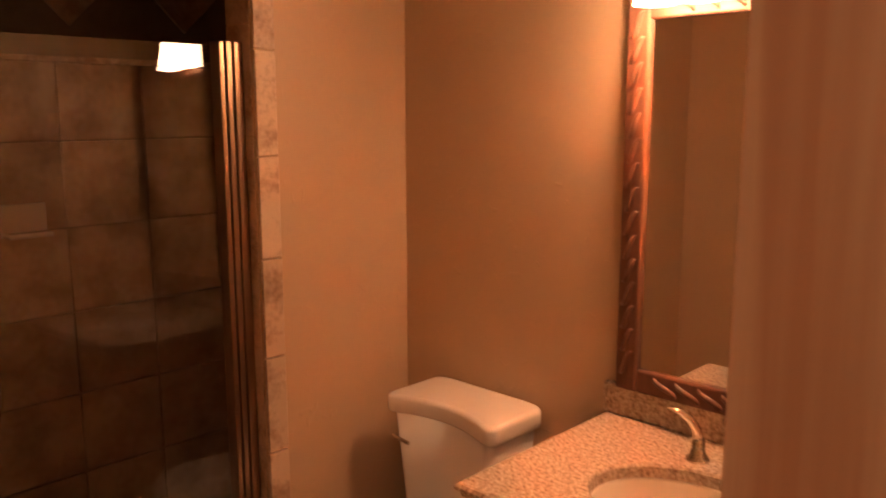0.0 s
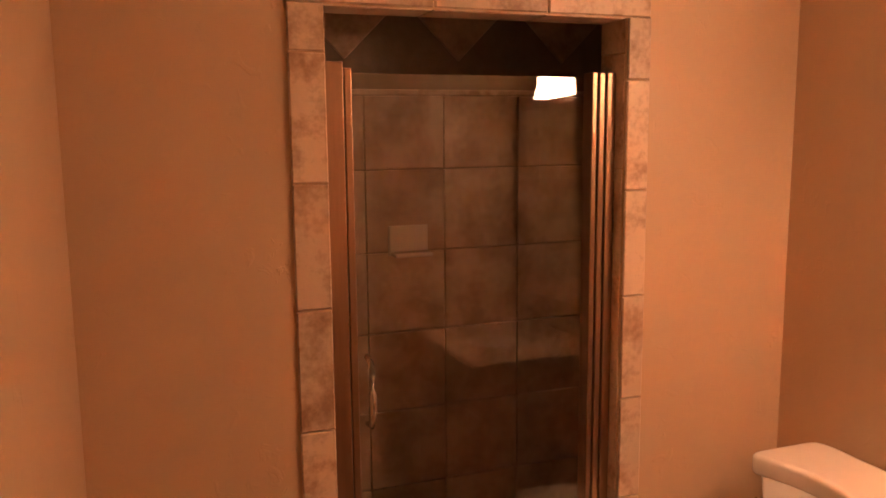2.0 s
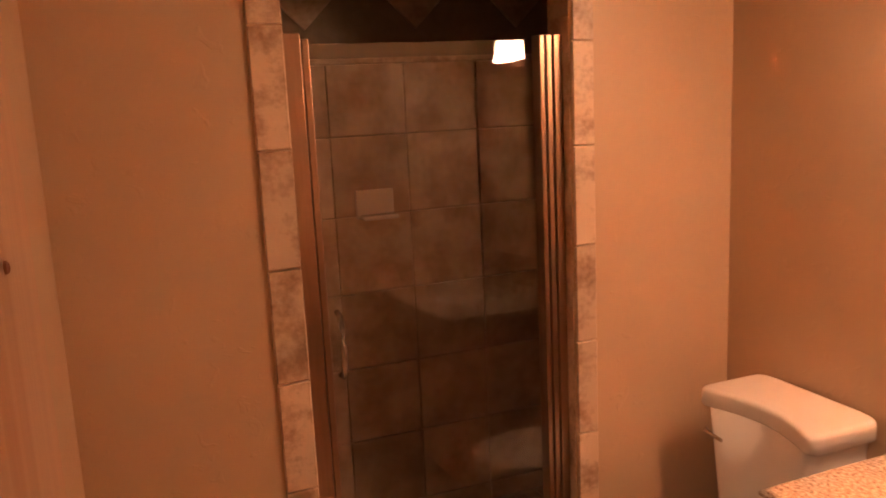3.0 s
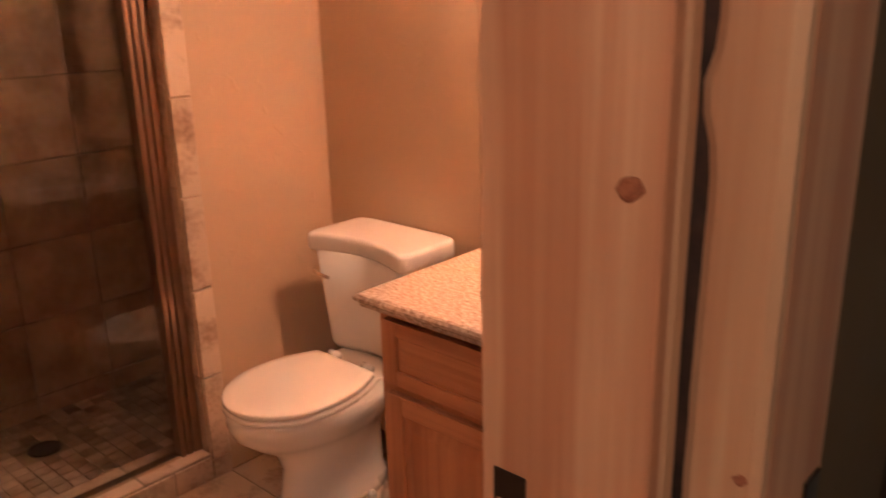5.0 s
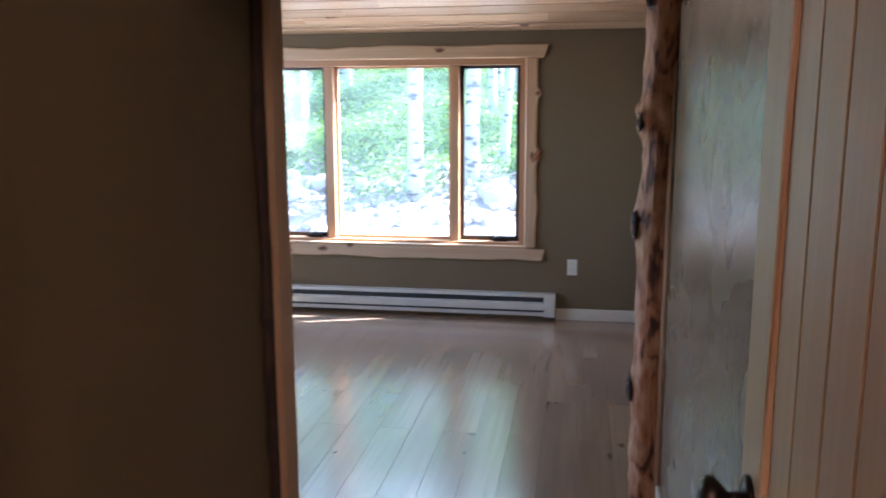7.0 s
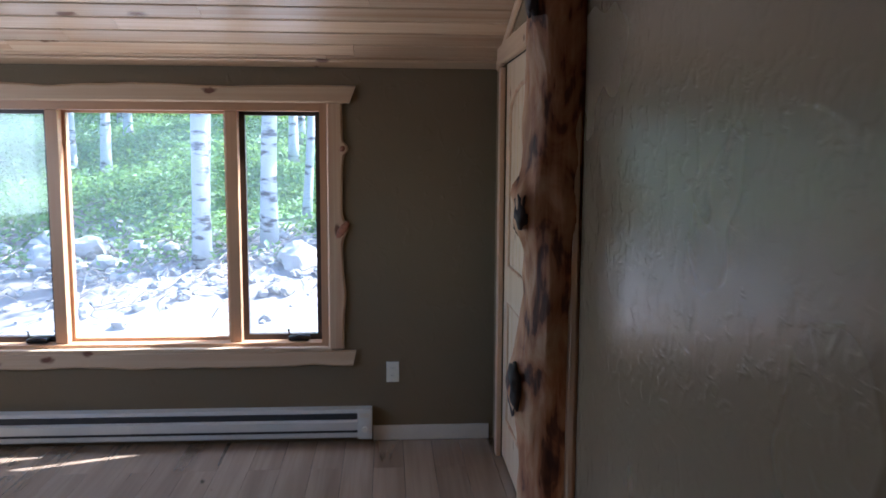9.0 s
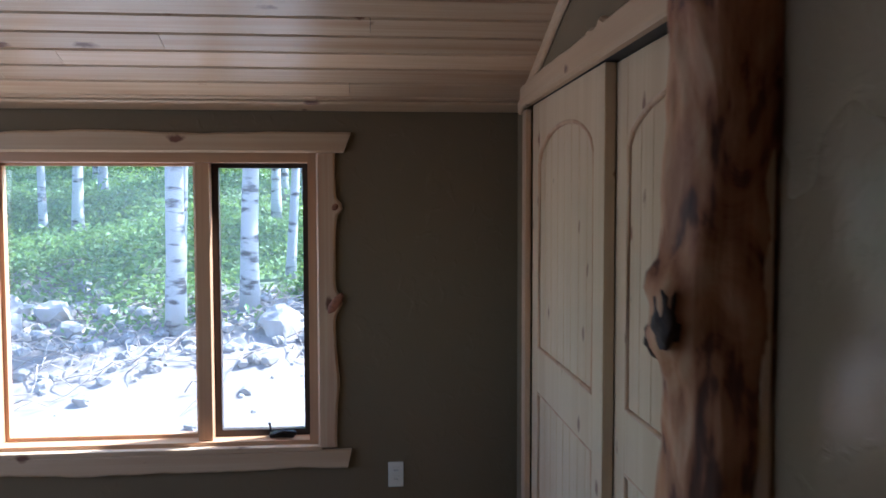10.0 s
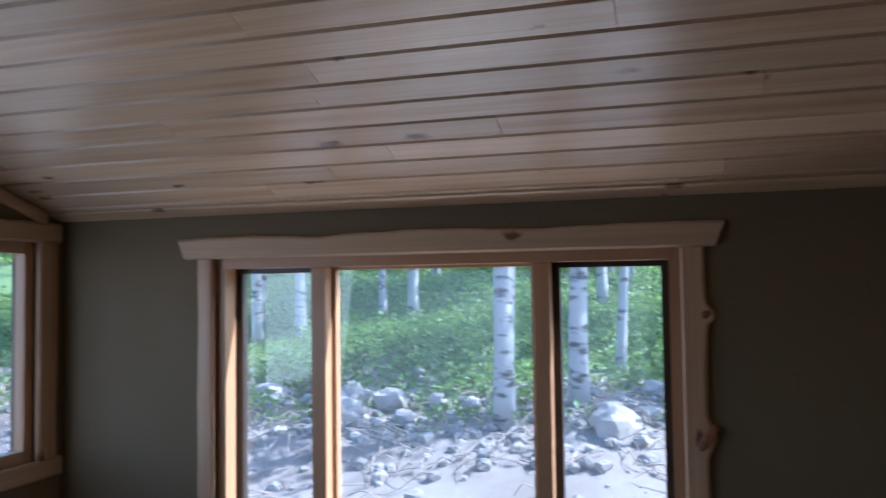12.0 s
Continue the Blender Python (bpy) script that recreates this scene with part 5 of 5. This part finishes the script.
big = [rock_mesh("boulder", r, i * 3.7, ROCK_O) for i, r in enumerate((0.25, 0.18, 0.28, 0.13))]
for i, (x, y) in enumerate(((11.75, 1.65), (11.9, 1.05), (11.8, 2.2), (11.5, 2.7), (11.9, 4.3), (12.1, -1.6), (11.6, -2.3), (11.6, 0.55), (11.5, 3.2), (11.4, 1.35), (10.6, -1.25), (11.0, -1.6), (11.2, 2.05), (13.2, 6.0))):
    o = new("boulder", big[i % 4])
    o.matrix_basis = pose(x, y, gz(x, y) + 0.08, 0, 0, i * 77)
    tagged(o, "pale sunlit boulder on the soil bank", "rock", "boulders")
small = [rock_mesh("stone", 1.0, i * 5.3, ROCK) for i in range(4)]
V, F, base_i = [], [], 0
sv = [np.array([v.co[:] for v in me.vertices]) for me in small]
sf = [[tuple(p.vertices) for p in me.polygons] for me in small]
for i in range(2400):
    x, y = rg.normal(11.2, 0.9), rg.uniform(-6, 9)
    if x < 8.6:
        continue
    k, s, a = i % 4, min(0.10, abs(rg.normal()) ** 1.8 * 0.03 + 0.012), rg.uniform(0, 6.28)
    r = np.array([[math.cos(a), -math.sin(a), 0], [math.sin(a), math.cos(a), 0], [0, 0, 1]])
    V.append(sv[k] @ r.T * s + np.array([x, y, gz(x, y) + s * 0.2]))
    F += [tuple(j + base_i for j in f) for f in sf[k]]
    base_i += len(sv[k])
me = bpy.data.meshes.new("rubble")
me.from_pydata(np.concatenate(V).tolist(), [], F)
me.materials.append(ROCK)
tagged(new("rubble", me), "scattered pale stones on the churned soil bank", "stones", kind="stuff")
for me_ in small:
    bpy.data.meshes.remove(me_)
bm = bmesh.new()
for i in range(700):
    x, y = rg.normal(10.9, 0.9), rg.uniform(-5, 8)
    if x < 9:
        continue
    a, ln = rg.uniform(0, 6.28), rg.uniform(0.15, 0.7)
    b = rg.uniform(-0.4, 0.4)
    p = []
    for u in (0, 0.33, 0.66, 1):
        px, py = x + ln * u * math.cos(a + b * u), y + ln * u * math.sin(a + b * u)
        p.append((px, py, gz(px, py) + 0.03 + 0.12 * math.sin(u * 3.1) * rg.uniform(0, 1)))
    tube(bm, p, [0.009, 0.007, 0.005, 0.003], 5)
tagged(obj("brushwood", bm, TWIG), "dry broken branches strewn over the bank", "branches", kind="stuff")


def aspen(seed, r, h):
    rr = random.Random(seed)
    t = thing("aspen_tree", "tall white-barked aspen with dark scars and a green crown", "tree", group="aspens on the hillside")
    lean = (rr.uniform(-0.5, 0.5), rr.uniform(-0.5, 0.5))
    line = [(lean[0] * (u ** 1.5) + 0.08 * math.sin(u * 5 + seed), lean[1] * (u ** 1.5) + 0.08 * math.sin(u * 4 + seed * 2), h * u - 0.2) for u in (i / 16 for i in range(17))]
    bm = bmesh.new()
    tube(bm, line, [r * (1.25 if i == 0 else 1.08 if i == 1 else 1) * (1 - 0.72 * i / 16) for i in range(17)], 14)
    tips = []
    for i in range(14):
        k = rr.randint(7, 15)
        p = Vector(line[k])
        a, ln = rr.uniform(0, 6.28), rr.uniform(0.8, 1.9) * (1.2 - k / 22)
        q = [p, p + Vector((math.cos(a) * ln * 0.5, math.sin(a) * ln * 0.5, ln * 0.25)), p + Vector((math.cos(a) * ln, math.sin(a) * ln, ln * 0.65))]
        tube(bm, q, [r * 0.22, r * 0.15, r * 0.06], 6)
        tips += [q[1], q[2], (q[1] + q[2]) / 2]
    part("trunk", bm, ASPEN, t, smooth=True)
    tips = np.array([list(v) for v in tips] + [line[-1], line[-2], line[-3]])
    c = tips[rg.integers(0, len(tips), 1500)] + rg.normal(size=(1500, 3)) * np.array([0.42, 0.42, 0.38])
    cr = new("crown", quads("crown", c, 0.075, LEAF2, "", "", 1.0))
    cr.parent = t
    return t


kinds = [aspen(1, 0.118, 9.5), aspen(2, 0.10, 8.5), aspen(3, 0.075, 8.0)]
spots = [(10.75, -0.10, 0), (11.6, -0.84, 0), (16.1, 2.75, 1), (16.3, 3.5, 2), (14.6, 5.3, 1), (15.0, 4.6, 1), (15.4, 5.6, 2),
         (17.5, -0.45, 1), (19, -0.35, 1), (20, -0.75, 2), (18.5, -0.9, 2), (22, 2.2, 1), (22, 0.9, 2), (24, 3.8, 2), (12.7, 0.35, 2), (13.4, -1.1, 2)]
rt = random.Random(5)
while len(spots) < 74:
    x, y = rt.uniform(17, 55), rt.uniform(-16, 30)
    if abs(y - (x - 1.8) * 0.18) < (x - 1.8) * 0.6 and all((x - a) ** 2 + (y - b) ** 2 > 1.2 for a, b, _ in spots):
        spots.append((x, y, rt.choice((0, 1, 1, 2))))
# unseen aspens beside the house, added to cast shade on the bank
spots += [(13.2, -5.4, 1), (14.2, -7.2, 0), (15.6, -4.4, 1)]
used = set()
for i, (x, y, k) in enumerate(spots):
    mm = pose(x, y, gz(x, y), 0, 0, (i * 83) % 360) @ Matrix.Identity(4)
    if k in used:
        copy_thing(kinds[k], mm)
    else:
        kinds[k].matrix_basis = mm
        used.add(k)

# ---- pieces: planks and tiles ----
tile_grid(floor, "plank", PLANK, -2.6, XW - 0.001, -3.1, YN - 0.001, 1.28, 0.158,
          lambda a, b, c, d: (a, b, c, d, -0.012, 0.0), 0.012, gap=0.0008, offset=0.37, bevel=0.0008,
          hole=lambda u, v: (u < 0.55 and v > YH) or (v < YC - 0.1 and u > XB), shift=(0.23, -0.05))
tile_grid(bath_floor, "floor_tile", TILE, XL, XV, YB - 0.10, -0.001, 0.335, 0.335, lambda a, b, c, d: (a, b, c, d, -0.006, 0.0), 0.006, gap=0.006)
sv_bm = bmesh.new()
for i in range(37):
    for j in range(17):
        x0, y0 = XL + 0.003 + i * 0.053, 0.152 + j * 0.051
        if (x0 + 0.025 + 0.36) ** 2 + (y0 + 0.025 - 0.62) ** 2 > 0.075 ** 2 and y0 < 0.87:
            box(sv_bm, x0, min(x0 + 0.048, XV), y0, y0 + 0.046, -0.006, 0.003)
tagged(part("mosaic", sv_bm, MOSAIC, shower_floor, "small tan mosaic tiles"), kind="stuff")
# border round the opening
bw = 0.088
for x0, x1 in ((-0.975, -0.887), (-0.071, 0.0)):
    dv, sh = (0.295, 0.068) if x0 > -0.5 else (0.304, 0.067)
    tile_grid(wall_shower, "tile", TILE, 0, x1 - x0, 0.0, 2.0, 1.0, dv, lambda a, b, c, d, x0=x0: (x0 + a, x0 + b, -0.012, 0.0, c, d), 0.012, shift=(0, sh))
tile_grid(wall_shower, "tile", TILE, -0.975, 0.0, 0, 0.088, 0.308, 1.0, lambda a, b, c, d: (a, b, -0.012, 0.0, 2.0 + c, 2.0 + d), 0.012, shift=(0.0, 0))
# reveals
for x0, x1, k in ((-0.897, -0.887, -1), (-0.071, -0.061, 1)):
    xa, xb = (-0.887, -0.884) if k < 0 else (-0.074, -0.071)
    tile_grid(wall_shower, "tile", TILE, 0, 0.12, 0.0, 2.0, 0.2, 0.308, lambda a, b, c, d, xa=xa, xb=xb: (xa, xb, a, b, c, d), 0.003, shift=(0, 0.06))
tile_grid(wall_shower, "tile", TILE, -0.884, -0.074, 0, 0.12, 0.308, 0.2, lambda a, b, c, d: (a, b, c, d, 1.996, 2.0), 0.003)
# curb
tile_grid(curb, "tile", TILE, -0.884, -0.074, 0, 0.16, 0.308, 0.3, lambda a, b, c, d: (a, b, -0.008 + c, -0.008 + d, 0.088, 0.0955), 0.007)
tile_grid(curb, "tile", TILE, -0.884, -0.074, 0.0, 0.085, 0.308, 0.3, lambda a, b, c, d: (a, b, -0.012, -0.004, c, d), 0.008, shift=(0.1, 0))
# shower walls
back = bpy.data.objects["wall_shower_back"]
S = 0.298
tile_grid(back, "tile", SLATE, XL, XV, 0.0, 1.83, S, S, lambda a, b, c, d: (a, b, 0.885, 0.9, c, d), 0.015, shift=(-0.559, 0.08))
bm = B(XL, XV, 0.9, 1.0, 0, 2.44)
part("backing", bm, GROUT, back)
part("tile_liner", B(XL, XV, 0.878, 0.9, 1.832, 1.852, bevel=0.004), TILE, back, "slim tile liner strip")
dm = None
for i in range(-5, 5):
    for j in range(0, 3):
        d = 0.298 * math.sqrt(2) / 2
        cx, cz = -0.41 + (i + (j % 2) * 0.5) * 2 * d, 1.85 + d * j + 0.1
        if XL + d < cx < XV - d:
            if dm is None:
                bb = bmesh.new()
                box(bb, -0.147, 0.147, -0.0075, 0.0075, -0.147, 0.147, bevel=0.003, seg=1, m=pose(0, 0, 0, 0, 45, 0))
                bmesh.ops.recalc_face_normals(bb, faces=bb.faces)
                dm = bpy.data.meshes.new("diagonal_tile")
                bb.to_mesh(dm)
                bb.free()
                dm.materials.append(SLATE)
            if cz - d > 1.845:
                o = new("diagonal_tile", dm)
                o.parent = back
                o.location = (cx, 0.892, cz)
for xw, nm in ((XL, "wall_bath_west"), (XV, "wall_bath_east")):
    w = bpy.data.objects[nm]
    xa, xb = (xw, xw + 0.012) if xw < 0 else (xw - 0.012, xw)
    tile_grid(w, "tile", SLATE, 0.121, 0.884, 0.0, 2.1, S, S, lambda a, b, c, d, xa=xa, xb=xb: (xa, xb, a, b, c, d), 0.012, shift=(0.884, 0.08))
